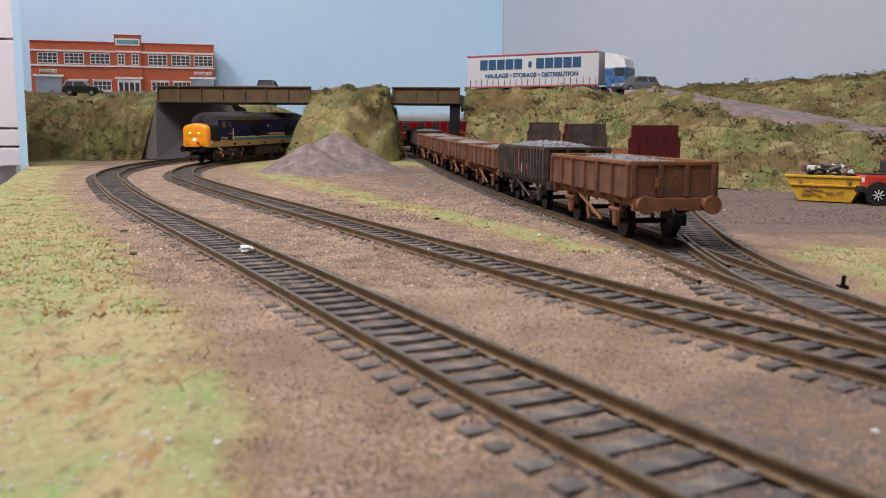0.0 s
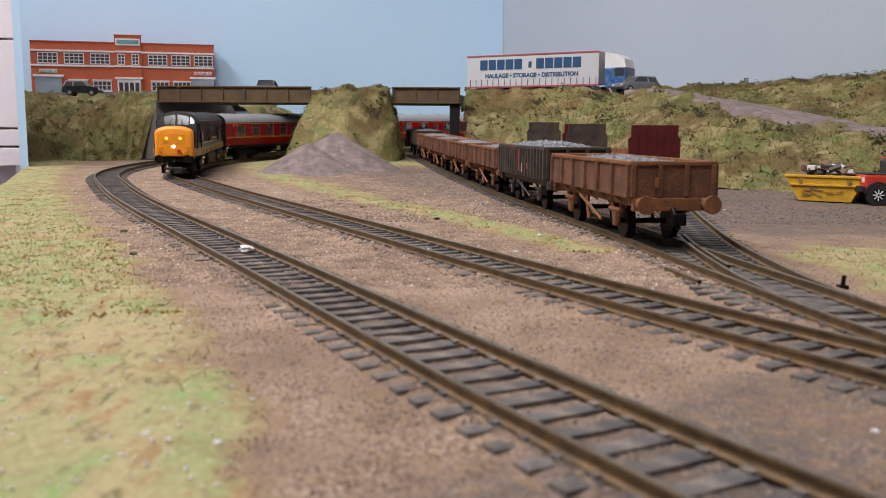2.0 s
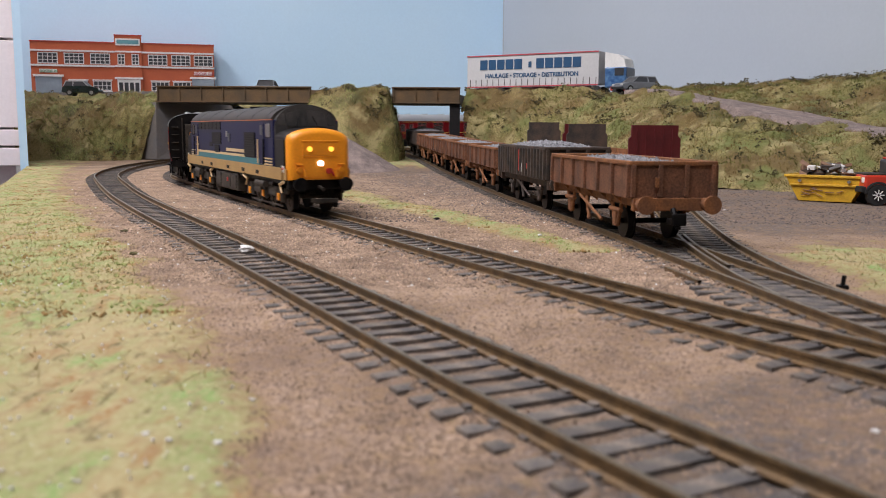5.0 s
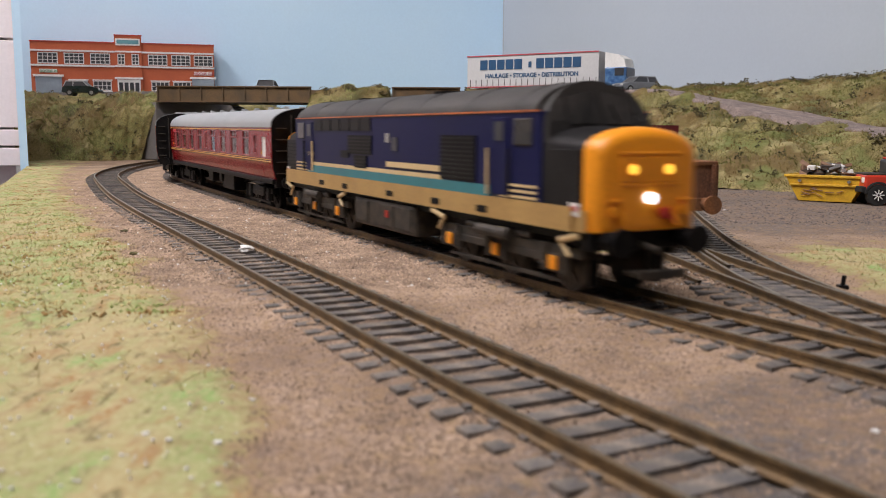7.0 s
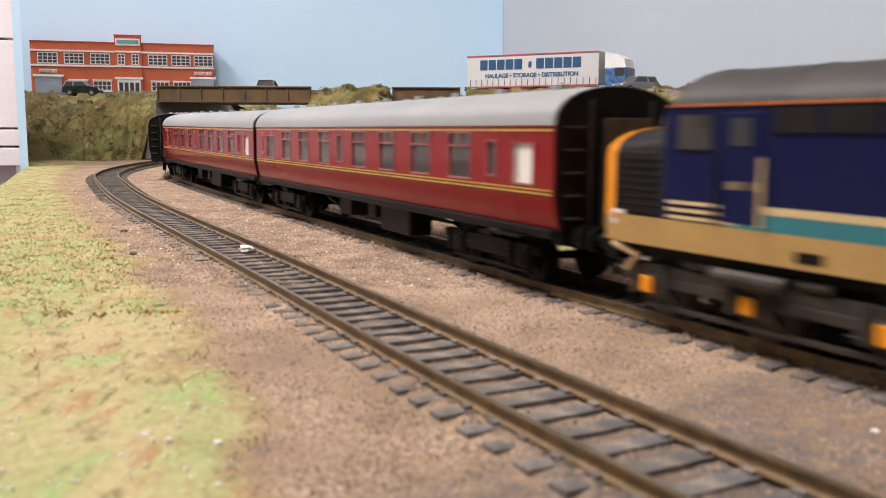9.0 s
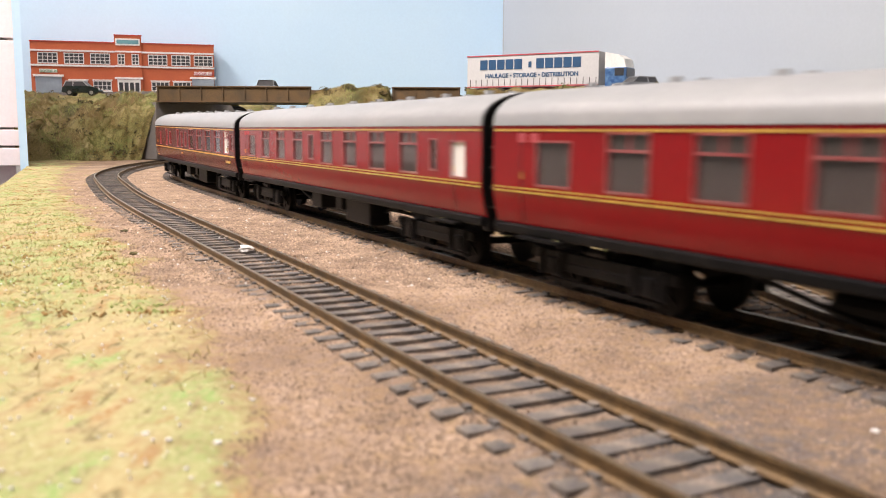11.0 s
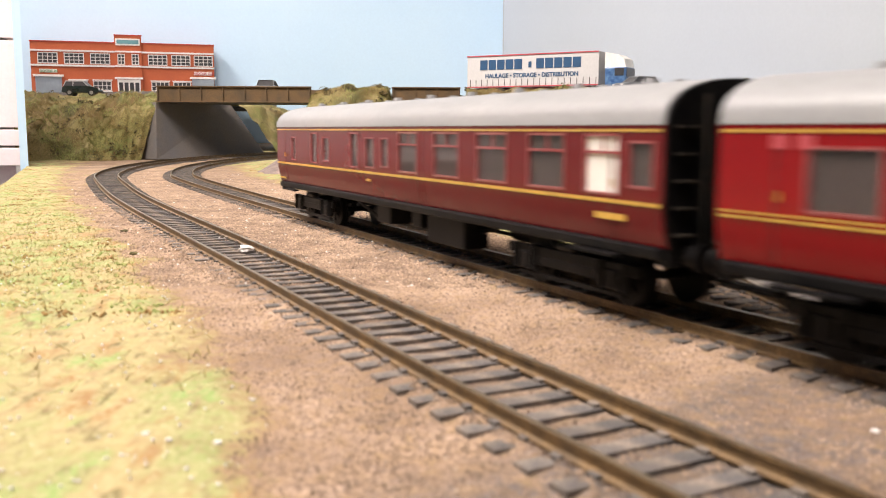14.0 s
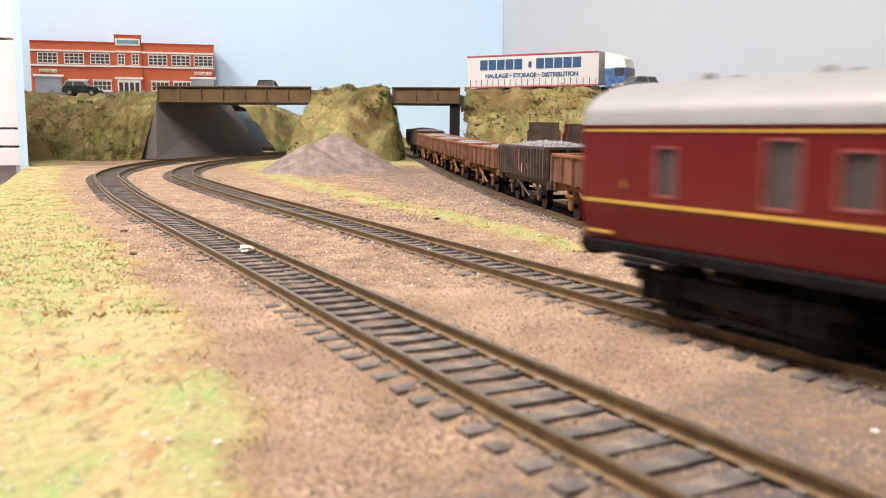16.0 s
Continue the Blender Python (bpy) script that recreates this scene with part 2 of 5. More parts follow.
def raw_mesh(name, verts, faces, material, label="", category="", kind="", parent=None, smooth=False):
    me = bpy.data.meshes.new(name)
    me.from_pydata((np.asarray(verts, float) * MM).tolist(), [], faces.tolist() if hasattr(faces, "tolist") else faces)
    me.materials.append(material if isinstance(material, bpy.types.Material) else M[material])
    if smooth:
        me.polygons.foreach_set("use_smooth", [True] * len(me.polygons))
    ob = new(name, me)
    ob.parent = parent
    return tagged(ob, label, category, "", kind)


def letters(name, text, size, material, parent, m, label="", extrude=0.05):
    """Raised writing as a mesh, its left foot at the pose m, along local x."""
    cu = bpy.data.curves.new(name, "FONT")
    cu.body, cu.size, cu.extrude, cu.offset = text, size * MM, extrude * MM, size * 0.025 * MM
    tmp = new(name, cu)
    me = bpy.data.meshes.new_from_object(tmp.evaluated_get(bpy.context.evaluated_depsgraph_get()))
    bpy.data.objects.remove(tmp)
    me.materials.clear()
    me.materials.append(M[material])
    ob = new(name, me)
    ob.parent = parent
    ob.matrix_basis = m
    return tagged(ob, label)


# ---- plan: rise of the board and the lines of the tracks ----
GROUND = -3.4
GAUGE = 17.4


def rise(y):
    """Height of the track bed above that nearest the camera."""
    d = np.maximum(0.0, np.asarray(y, float) - 500.0)
    return 0.022 * d * d / (d + 220.0)


def smooth_line(points, step=2.0):
    """Catmull-Rom through points, resampled at an even step."""
    p = np.array(points, float)
    p = np.vstack([2 * p[0] - p[1], p, 2 * p[-1] - p[-2]])
    out = []
    for i in range(1, len(p) - 2):
        t = np.linspace(0, 1, 40, endpoint=False)[:, None]
        a, b, c, d = p[i - 1:i + 3]
        out.append(0.5 * (2 * b + (c - a) * t + (2 * a - 5 * b + 4 * c - d) * t ** 2 + (3 * b - a - 3 * c + d) * t ** 3))
    q = np.vstack(out + [p[-2:-1]])
    s = np.r_[0, np.cumsum(np.linalg.norm(np.diff(q, axis=0), axis=1))]
    u = np.arange(0, s[-1], step)
    return np.stack([np.interp(u, s, q[:, 0]), np.interp(u, s, q[:, 1])], 1)


CURVE = (194.0, 862.0)


def bend(radius, start, end, n):
    """Points of the far curve, anticlockwise seen in the direction of the arrivals: angles in degrees from the board's left."""
    a = np.radians(np.linspace(start, end, n))
    return [(CURVE[0] - radius * math.cos(v), CURVE[1] + radius * math.sin(v)) for v in a]


MAIN = smooth_line(bend(430, 140, -26, 22) + [(-112, 514), (-61, 412), (9, 272), (40, 211), (68, 159), (100, 102), (139, 36), (190, -45), (300, -200), (420, -370), (560, -560)])
LOOP = smooth_line(bend(488, 140, -26, 22) + [(-190, 528), (-143, 432), (-95, 339), (-48, 248), (-5, 163), (17, 121), (36, 87), (60, 45), (90, -5)])
SIDING = smooth_line([(-70, 1400), (-45, 1200), (-15, 990), (10, 790), (38, 590), (64, 400), (73, 334), (80, 265), (85, 225), (89, 190), (96, 150), (106, 115), (125, 70)])
SPUR = smooth_line([(75, 1000), (94, 860), (111, 680), (124, 560), (120, 470), (106, 385), (94, 310), (88, 240), (88, 196)])


def along(line, s):
    """Place and heading at s mm along a line."""
    s = np.clip(s, 0, (len(line) - 2) * 2.0)
    i = int(s / 2.0)
    f = s / 2.0 - i
    p = line[i] * (1 - f) + line[i + 1] * f
    d = line[min(i + 2, len(line) - 1)] - line[max(i - 1, 0)]
    return p, d / np.linalg.norm(d)


# ---- ground sheet ----
TREE = kdtree.KDTree(len(MAIN) + len(LOOP) + len(SIDING) + len(SPUR))
for i_, p_ in enumerate(np.vstack([MAIN, LOOP, SIDING, SPUR])):
    TREE.insert((p_[0], p_[1], 0), i_)
TREE.balance()

GRASS_EDGE_Y = [20, 95, 134, 193, 291, 428, 611, 760, 900, 1200]
GRASS_EDGE_X = [-12, -21, -36, -60, -106, -176, -264, -325, -385, -420]
STRIP_Y = [300, 328, 365, 425, 537, 640, 740, 860, 960]
STRIP_X = [52, 42, 27, 4, -50, -92, -138, -178, -190]


def wobble(x, y, size, seed=0.0):
    return noise.noise((x / size, y / size, seed)) + 0.5 * noise.noise((x * 2.1 / size, y * 2.1 / size, seed + 7))


def grass_amount(x, y):
    w = wobble(x, y, 22.0, 3.0)
    left = (np.interp(y, GRASS_EDGE_Y, GRASS_EDGE_X) - x) / (8.0 + 0.03 * y) + w * 0.9
    strip = 0.0
    if 300 < y < 960:
        half = 9.0 + 0.02 * (y - 300)
        strip = 1.5 - abs(x - np.interp(y, STRIP_Y, STRIP_X)) / half + w * 0.7
    right = min((x - 112.0) / 10.0, (335.0 - y) / 30.0, (y - 205) / 20.0) + w * 1.1
    bridge = min((y - 850) / 60.0, (0 - x) / 20.0, (x + 260) / 20.0) + w
    return max(0.0, min(1.0, 0.5 + max(left, strip - 0.5, right - 0.6, bridge - 0.6, -1.0)))


def grey_amount(x, y):
    w = wobble(x, y, 30.0, 9.0)
    near = (np.interp(x, [-30, 0, 20, 50, 90], [98, 106, 116, 148, 165]) - y) / 14.0 + w * 0.7
    yard = min((x + 60 + (y - 700) * 0.36) / 20.0, (y - 400 + 90 * max(0.0, min(1.0, (x - 90) / 40.0))) / 70.0) + w * 0.6
    return max(0.0, min(1.0, max(near, min(yard, 0.9))))


def bed(x, y):
    return float(rise(y)) + GROUND


def ground_height(x, y):
    g = grass_amount(x, y)
    d = TREE.find((x, y, 0))[2]
    heap = 0.0
    if d < 24:
        outer = max(0.0, 1 - abs(d - 14.0) / 6.5) * min(1.0, max(0.0, (y - 125) / 60.0)) * 1.1 * max(0.15, min(1.0, 1 - (y - 300) / 500.0))
        heap = outer * (1.0 + 0.8 * wobble(x, y, 3.2, 2.0))
        # ballast packed between the sleepers and piled in lumps against the rails' feet
        near = max(0.0, 1 - (y - 300) / 500.0) if y > 300 else 1.0
        if d < 7.6:
            heap = near * max(0.0, 0.2 + 0.5 * wobble(x, y, 4.5, 12.0))
        elif d < 14.5:
            heap = max(heap * 0.7, near * (1.15 + 1.1 * wobble(x, y, 4.2, 14.0)) * max(0.0, 1 - abs(d - 10.8) / 3.6))
        g = 0.0
    return bed(x, y) + 0.25 * wobble(x, y, 9.0) + heap + g * (0.9 + 1.0 * wobble(x, y, 14.0, 5.0) + 0.18 * wobble(x, y, 4.0, 6.0))


def ground_material():
    m = mat("layout_ground", (0.235, 0.158, 0.11), (0.41, 0.29, 0.21), 0.95, 0, 24, 0.8, 1.0, 0.5)
    n, l = m.node_tree.nodes, m.node_tree.links
    b = n["Principled BSDF"]
    base = b.inputs["Base Color"].links[0].from_socket
    tc = n.new("ShaderNodeTexCoord")

    def field(size, detail=4, comb=1.0):
        """Noise of a size in mm; comb below one draws it out along the board."""
        t = n.new("ShaderNodeTexNoise")
        t.inputs["Scale"].default_value, t.inputs["Detail"].default_value = 1000.0 / size, detail
        mp = n.new("ShaderNodeMapping")
        mp.inputs["Scale"].default_value = (1, comb, 1)
        l.new(tc.outputs["Object"], mp.inputs["Vector"])
        l.new(mp.outputs["Vector"], t.inputs["Vector"])
        return t.outputs["Fac"]

    def blend(fac, a, c):
        x = n.new("ShaderNodeMix")
        x.data_type = "RGBA"
        l.new(fac, x.inputs["Factor"])
        for s, v in (("A", a), ("B", c)):
            if isinstance(v, tuple):
                x.inputs[s].default_value = (*v, 1)
            else:
                l.new(v, x.inputs[s])
        return x.outputs["Result"]

    def steps(fac, lo, hi):
        r = n.new("ShaderNodeMapRange")
        r.inputs["From Min"].default_value, r.inputs["From Max"].default_value = lo, hi
        l.new(fac, r.inputs["Value"])
        return r.outputs["Result"]

    def attr(name):
        a = n.new("ShaderNodeAttribute")
        a.attribute_name = name
        return a.outputs["Fac"]

    speck = steps(field(1.1, 2), 0.66, 0.74)
    grey = blend(steps(field(1.0, 3), 0.35, 0.65), (0.085, 0.073, 0.07), (0.165, 0.136, 0.128))
    c = blend(attr("grey"), base, grey)
    c = blend(speck, c, (0.42, 0.36, 0.31))
    g = blend(steps(field(20, 4, 0.5), 0.4, 0.62), (0.42, 0.33, 0.165), (0.27, 0.32, 0.115))
    g = blend(steps(field(9, 4, 0.45), 0.56, 0.66), g, (0.24, 0.35, 0.11))
    g = blend(steps(field(5.5, 4, 0.4), 0.54, 0.66), g, (0.34, 0.2, 0.08))
    g = blend(steps(field(3.2, 3, 0.4), 0.57, 0.68), g, (0.19, 0.155, 0.065))
    g = blend(steps(field(0.9, 3, 0.6), 0.45, 0.75), g, (0.45, 0.4, 0.22))
    patch = steps(field(40, 3), 0.5, 0.68)
    c = blend(patch, c, (0.2, 0.135, 0.1))
    edge = n.new("ShaderNodeMath")
    edge.operation = "ADD"
    l.new(attr("grass"), edge.inputs[0])
    l.new(steps(field(3.0), 0.2, 0.8), edge.inputs[1])
    c = blend(steps(edge.outputs[0], 0.35, 1.0), c, (0.29, 0.185, 0.095))
    c = blend(steps(edge.outputs[0], 0.75, 1.5), c, g)
    # shade of the gaps between sleepers, put into the ground colour
    c = blend(attr("bed_shade"), c, blend(steps(field(2.0), 0.4, 0.7), (0.05, 0.042, 0.038), (0.12, 0.095, 0.08)))
    l.new(c, b.inputs["Base Color"])
    return m


def left_edge(y):
    return float(np.interp(y, [0, 300, 609, 797, 840, 1466, 1750], [-260, -262, -306, -379, -395, -690, -700]))


def build_ground():
    ys = np.concatenate([np.arange(-40, 60, 8.0), np.arange(60, 330, 2.0), np.arange(330, 700, 4.0), np.arange(700, 1150, 6.0), np.arange(1150, 1760, 14.0)])
    cols = 300
    verts, faces, ga, gr, bed_shade = [], [], [], [], []
    for y in ys:
        x0, x1 = left_edge(y), 260.0 + 0.42 * max(y, 0)
        for t in np.linspace(0, 1, cols):
            x = x0 + (x1 - x0) * t
            verts.append((x, y, ground_height(x, y)))
            ga.append(grass_amount(x, y)), gr.append(grey_amount(x, y))
            d = TREE.find((x, y, 0))[2]
            # darkest at the track centre, standing in for shade among the sleepers
            bed_shade.append(max(0.0, min(0.85 if y > 520 or x > 75 else 0.42, (11.0 - d) / 3.0 + 0.5 * wobble(x, y, 7.0, 1.0))))
    n = len(ys)
    for i in range(n - 1):
        for j in range(cols - 1):
            a = i * cols + j
            faces.append((a, a + 1, a + cols + 1, a + cols))
    ob = raw_mesh("ground", verts, faces, ground_material(), "pinkish grey ballast and grass scatter on baseboard", "ground", "structure", smooth=True)
    for name, vals in (("grass", ga), ("grey", gr), ("bed_shade", bed_shade)):
        at = ob.data.attributes.new(name, "FLOAT", "POINT")
        at.data.foreach_set("value", vals)
    return ob


# ---- track ----
def build_rail(line, off, name, parent, s0=0.0, s1=None):
    """A flat-bottomed rail beside a line; its polished head is a part of it."""
    q = line[int(s0 / 2):(int(s1 / 2) if s1 else None)]
    d = np.gradient(q, axis=0)
    d /= np.linalg.norm(d, axis=1)[:, None]
    nrm = np.stack([-d[:, 1], d[:, 0]], 1)
    prof = [(-1.0, -2.45), (1.0, -2.45), (1.0, -2.1), (0.28, -1.8), (0.28, -0.75), (0.5, -0.6), (0.5, 0.0), (-0.5, 0.0), (-0.5, -0.6), (-0.28, -0.75), (-0.28, -1.8), (-1.0, -2.1)]
    z = rise(q[:, 1])
    verts, faces, top = [], [], []
    k = len(prof)
    for i in range(len(q)):
        for a, h in prof:
            p = q[i] + nrm[i] * (off + a)
            verts.append((p[0], p[1], z[i] + h))
    for i in range(len(q) - 1):
        for j in range(k):
            f = (i * k + j, i * k + (j + 1) % k, (i + 1) * k + (j + 1) % k, (i + 1) * k + j)
            faces.append(f)
    ob = raw_mesh(name, verts, faces, "rail", parent=parent)
    ob.data.materials.append(M["rail_top"])
    for i, p in enumerate(ob.data.polygons):
        if i % k == 6:
            p.material_index = 1
    return ob


SLEEPER_MESH = []


def sleeper_mesh():
    if not SLEEPER_MESH:
        bm = bmesh.new()
        box(bm, 0, 0, -3.05, 3.3, 30.5, 1.2)
        for s in (-1, 1):
            for t in (-1, 1):
                box(bm, 0, s * GAUGE / 2 + t * 1.35, -2.2, 1.9, 1.1, 0.6)
        SLEEPER_MESH.append(mesh_of(bm, "sleeper", "sleeper"))
    return SLEEPER_MESH[0]


def build_track(line, label, s0, s1, near_from, near_to, pitch=7.3):
    """Rails and sleepers; the nearest stretch has single sleepers, the rest are joined."""
    t = thing("track", label, "railway track")
    build_rail(line, GAUGE / 2, "rail", t, s0, s1)
    build_rail(line, -GAUGE / 2, "rail", t, s0, s1)
    v, f = [], []
    me = sleeper_mesh()
    base = np.empty(len(me.vertices) * 3)
    me.vertices.foreach_get("co", base)
    base = base.reshape(-1, 3) / MM
    polys = [tuple(p.vertices) for p in me.polygons]
    rng = random.Random(5)
    s = s0
    while s < s1:
        p, d = along(line, s)
        ang = math.atan2(d[1], d[0]) + rng.uniform(-0.02, 0.02)
        z = float(rise(p[1])) + rng.uniform(-0.15, 0.1)
        if near_from <= s <= near_to:
            ob = new("sleeper", me)
            ob.parent = t
            ob.matrix_basis = mm(p[0], p[1], z, math.degrees(ang))
        else:
            c, n = math.cos(ang), math.sin(ang)
            o = len(v)
            for b in base:
                v.append((p[0] + c * b[0] - n * b[1], p[1] + n * b[0] + c * b[1], z + b[2]))
            f += [tuple(i + o for i in q) for q in polys]
        s += pitch
    if v:
        tagged(raw_mesh("sleeper_run", v, f, "sleeper", parent=t), kind="stuff")
    return t


def length_of(line):
    return (len(line) - 2) * 2.0


def reach(line, y):
    """How far along a line it first comes nearer than y."""
    for i, p in enumerate(line):
        if i > 60 and p[1] < y and i * 2.0 > length_of(line) * 0.2:
            return i * 2.0
    return length_of(line)


# ---- banks ----
def bank_material():
    m = mat("bank_scatter", (0.3, 0.235, 0.1), (0.17, 0.16, 0.05), 0.95, 0, 46, 1.3, 0.9, 0.5)
    n, l = m.node_tree.nodes, m.node_tree.links
    b = n["Principled BSDF"]
    base = b.inputs["Base Color"].links[0].from_socket
    tc = n.new("ShaderNodeTexCoord")
    for size, lo, hi, col in ((62, 0.47, 0.58, (0.15, 0.095, 0.035)), (30, 0.53, 0.64, (0.16, 0.18, 0.055)), (22, 0.56, 0.68, (0.36, 0.3, 0.14)), (38, 0.57, 0.68, (0.08, 0.075, 0.026)), (8, 0.6, 0.72, (0.08, 0.06, 0.025))):
        t, r, x = n.new("ShaderNodeTexNoise"), n.new("ShaderNodeMapRange"), n.new("ShaderNodeMix")
        t.inputs["Scale"].default_value, t.inputs["Detail"].default_value = 1000.0 / size, 5
        l.new(tc.outputs["Object"], t.inputs["Vector"])
        r.inputs["From Min"].default_value, r.inputs["From Max"].default_value = lo, hi
        r.inputs["To Max"].default_value = 0.85
        l.new(t.outputs["Fac"], r.inputs["Value"])
        x.data_type = "RGBA"
        l.new(r.outputs["Result"], x.inputs["Factor"]), l.new(base, x.inputs["A"])
        x.inputs["B"].default_value = (*col, 1)
        base = x.outputs["Result"]
    l.new(base, b.inputs["Base Color"])
    return m


M["bank"] = bank_material()
SCATTER = []


def bank(name, rows, label, rough=3.0, nu=90, nv=26, material="bank", plants=0, category="embankment", cover=1.0, lush=False):
    """A bank skinned over rows of points from foot to top, roughened by noise; plants: loose growth on it."""
    lines = []
    for r in rows:
        r3 = np.array([(p[0], p[1], p[2]) for p in r], float)
        s = np.r_[0, np.cumsum(np.linalg.norm(np.diff(r3[:, :2], axis=0), axis=1))]
        s = s / s[-1]
        u = np.linspace(0, 1, nu)
        lines.append(np.stack([np.interp(u, s, r3[:, k]) for k in range(3)], 1))
    lines = np.array(lines)
    v = np.linspace(0, len(rows) - 1, nv)
    verts = []
    for t in v:
        i = min(int(t), len(rows) - 2)
        f = t - i
        verts.append(lines[i] * (1 - f) + lines[i + 1] * f)
    g = np.array(verts)
    out = g.copy()
    for a in range(nv):
        for c in range(nu):
            x, y, z = g[a, c]
            w = noise.noise((x / 34, y / 34, z / 34)) * 1.6 + noise.noise((x / 13, y / 13, z / 13)) + 0.5 * noise.noise((x / 5, y / 5, z / 5))
            k = rough * (0.15 if a == 0 else 1.0)
            out[a, c] += (w * k * 0.5, -abs(w) * k * 0.5, w * k * 0.7)
    faces = [(a * nu + c, a * nu + c + 1, (a + 1) * nu + c + 1, (a + 1) * nu + c) for a in range(nv - 1) for c in range(nu - 1)]
    ob = raw_mesh(name, out.reshape(-1, 3), faces, material, label, category, "structure", smooth=True)
    if plants:
        SCATTER.append((out, plants, cover, lush))
    return ob


def fibres(name, points, heights, widths, material, label, lean=0.5, seed=2):
    """Loose fibres, each a narrow blade; one mass of stuff."""
    rng = np.random.default_rng(seed)
    p = np.asarray(points, float)
    k = len(p)
    a = rng.uniform(0, 2 * np.pi, k)
    side = np.stack([np.cos(a), np.sin(a), np.zeros(k)], 1) * np.asarray(widths)[:, None] * 0.5
    b = rng.uniform(0, 2 * np.pi, k)
    tip = np.stack([np.cos(b) * lean, np.sin(b) * lean, np.ones(k)], 1) * np.asarray(heights)[:, None]
    tip[:, :2] *= rng.uniform(0, 2, k)[:, None]
    v = np.stack([p - side, p + side, p + tip], 1).reshape(-1, 3)
    f = np.arange(3 * k).reshape(-1, 3)
    return raw_mesh(name, v, f, material, label, "grass", "stuff")


def crumbs(name, points, sizes, material, label, category, seed=4, parent=None):
    """Loose grains, each a squashed irregular octahedron; one mass of stuff."""
    rng = np.random.default_rng(seed)
    p = np.asarray(points, float)
    k = len(p)
    o = np.array([(1, 0, 0), (0, 1, 0), (-1, 0, 0), (0, -1, 0), (0, 0, 0.8), (0, 0, -0.8)], float)
    v = p[:, None, :] + o[None] * np.asarray(sizes)[:, None, None] * rng.uniform(0.55, 1.25, (k, 6, 1))
    tri = np.array([(0, 1, 4), (1, 2, 4), (2, 3, 4), (3, 0, 4), (1, 0, 5), (2, 1, 5), (3, 2, 5), (0, 3, 5)])
    f = (tri[None] + 6 * np.arange(k)[:, None, None]).reshape(-1, 3)
    return raw_mesh(name, v.reshape(-1, 3), f, material, label, category, "stuff", parent=parent)


def R(x, y, up=0.0):
    return (x, y, bed(x, y) + up)


build_ground()
build_track(MAIN, "weathered main line track with rusty rails", 0, reach(MAIN, -300), reach(MAIN, 520), reach(MAIN, -60))
build_track(LOOP, "weathered outer loop track with rusty rails", 0, length_of(LOOP), reach(LOOP, 520), length_of(LOOP))
build_track(SIDING, "siding track under the ballast wagons", 0, length_of(SIDING), reach(SIDING, 420), length_of(SIDING))
build_track(SPUR, "spur track leaving the siding at a turnout", 0, length_of(SPUR), reach(SPUR, 480), length_of(SPUR) - 40)

# left bank below the factory
bank("embankment", [
    [R(-470, 925), R(-440, 940), R(-425, 960), R(-380, 965), R(-338, 992)],
    [(-520, 1020, 40), (-480, 1010, 40), (-420, 1000, 42), (-372, 990, 42), (-330, 1003, 45)],
    [(-575, 1100, 75), (-520, 1080, 73), (-440, 1060, 72), (-380, 1040, 74), (-318, 1012, 79)],
    [(-640, 1335, 86), (-560, 1335, 86), (-460, 1300, 84), (-400, 1260, 84), (-330, 1200, 84)]],
    "grassy bank below the brick factory", 9.0, plants=2400, cover=0.45, lush=True)
# mound between the two bridges
bank("embankment", [
    [R(-142, 1045), R(-172, 990), R(-169, 930), R(-110, 905), R(-50, 975), R(-46, 1050)],
    [(-140, 1044, 45), (-158, 1000, 45), (-157, 965, 45), (-108, 950, 45), (-54, 985, 45), (-52, 1050, 45)],
    [(-138, 1042, 80), (-145, 1010, 80), (-143, 988, 79), (-105, 985, 82), (-62, 990, 80), (-64, 1044, 80)],
    [(-100, 1030, 83), (-104, 1020, 83), (-104, 1012, 83), (-100, 1010, 83), (-96, 1015, 83), (-98, 1030, 83)]],
    "steep straw-coloured mound between two girder bridges", 5.0, plants=1300, lush=True)
# slope beyond the first bridge
bank("embankment", [
    [R(-222, 1180), R(-190, 1260), R(-120, 1345), R(-20, 1400)],
    [(-262, 1190, 70), (-225, 1290, 62), (-150, 1400, 40), (-60, 1470, 22)],
    [(-330, 1240, 84), (-280, 1340, 80), (-200, 1470, 50), (-80, 1560, 25)]],
    "overgrown slope beyond the first bridge", 5.0, plants=350)
# right bank, its foot by the spur and the yard, its top the road and ramp
bank("embankment", [
    [R(21, 1003), R(70, 975), R(118, 905), R(142, 760), R(190, 640), R(235, 612), R(302, 603), R(440, 560), R(520, 530)],
    [(22, 1010, 55), (72, 1000, 52), (128, 960, 55), (176, 850, 48), (225, 745, 38), (275, 680, 27), (330, 635, 14), (450, 575, 4), (530, 540, 0)],
    [(24, 1030, 85), (75, 1035, 86), (139, 1020, 88), (215, 955, 81), (262, 872, 64), (300, 785, 49), (343, 690, 33), (445, 590, 9), (540, 550, 2)]],
    "tall rough grass bank above the yard", 8.0, nu=150, nv=34, plants=3800)
bank("ramp", [
    [(194, 966, 72), (210, 948, 72), (256, 866, 55), (294, 780, 40), (337, 685, 24), (440, 585, 2)],
    [(196, 972, 84), (213, 955, 83.5), (260, 872, 67.5), (298, 785, 52.5), (341, 690, 36.5), (443, 590, 13)],
    [(236, 1006, 85), (256, 987, 84.5), (306, 898, 68.5), (344, 808, 53.5), (388, 713, 37.5), (490, 617, 13)]],
    "grey gravel ramp climbing the bank", 1.2, material="spoil", category="ramp")
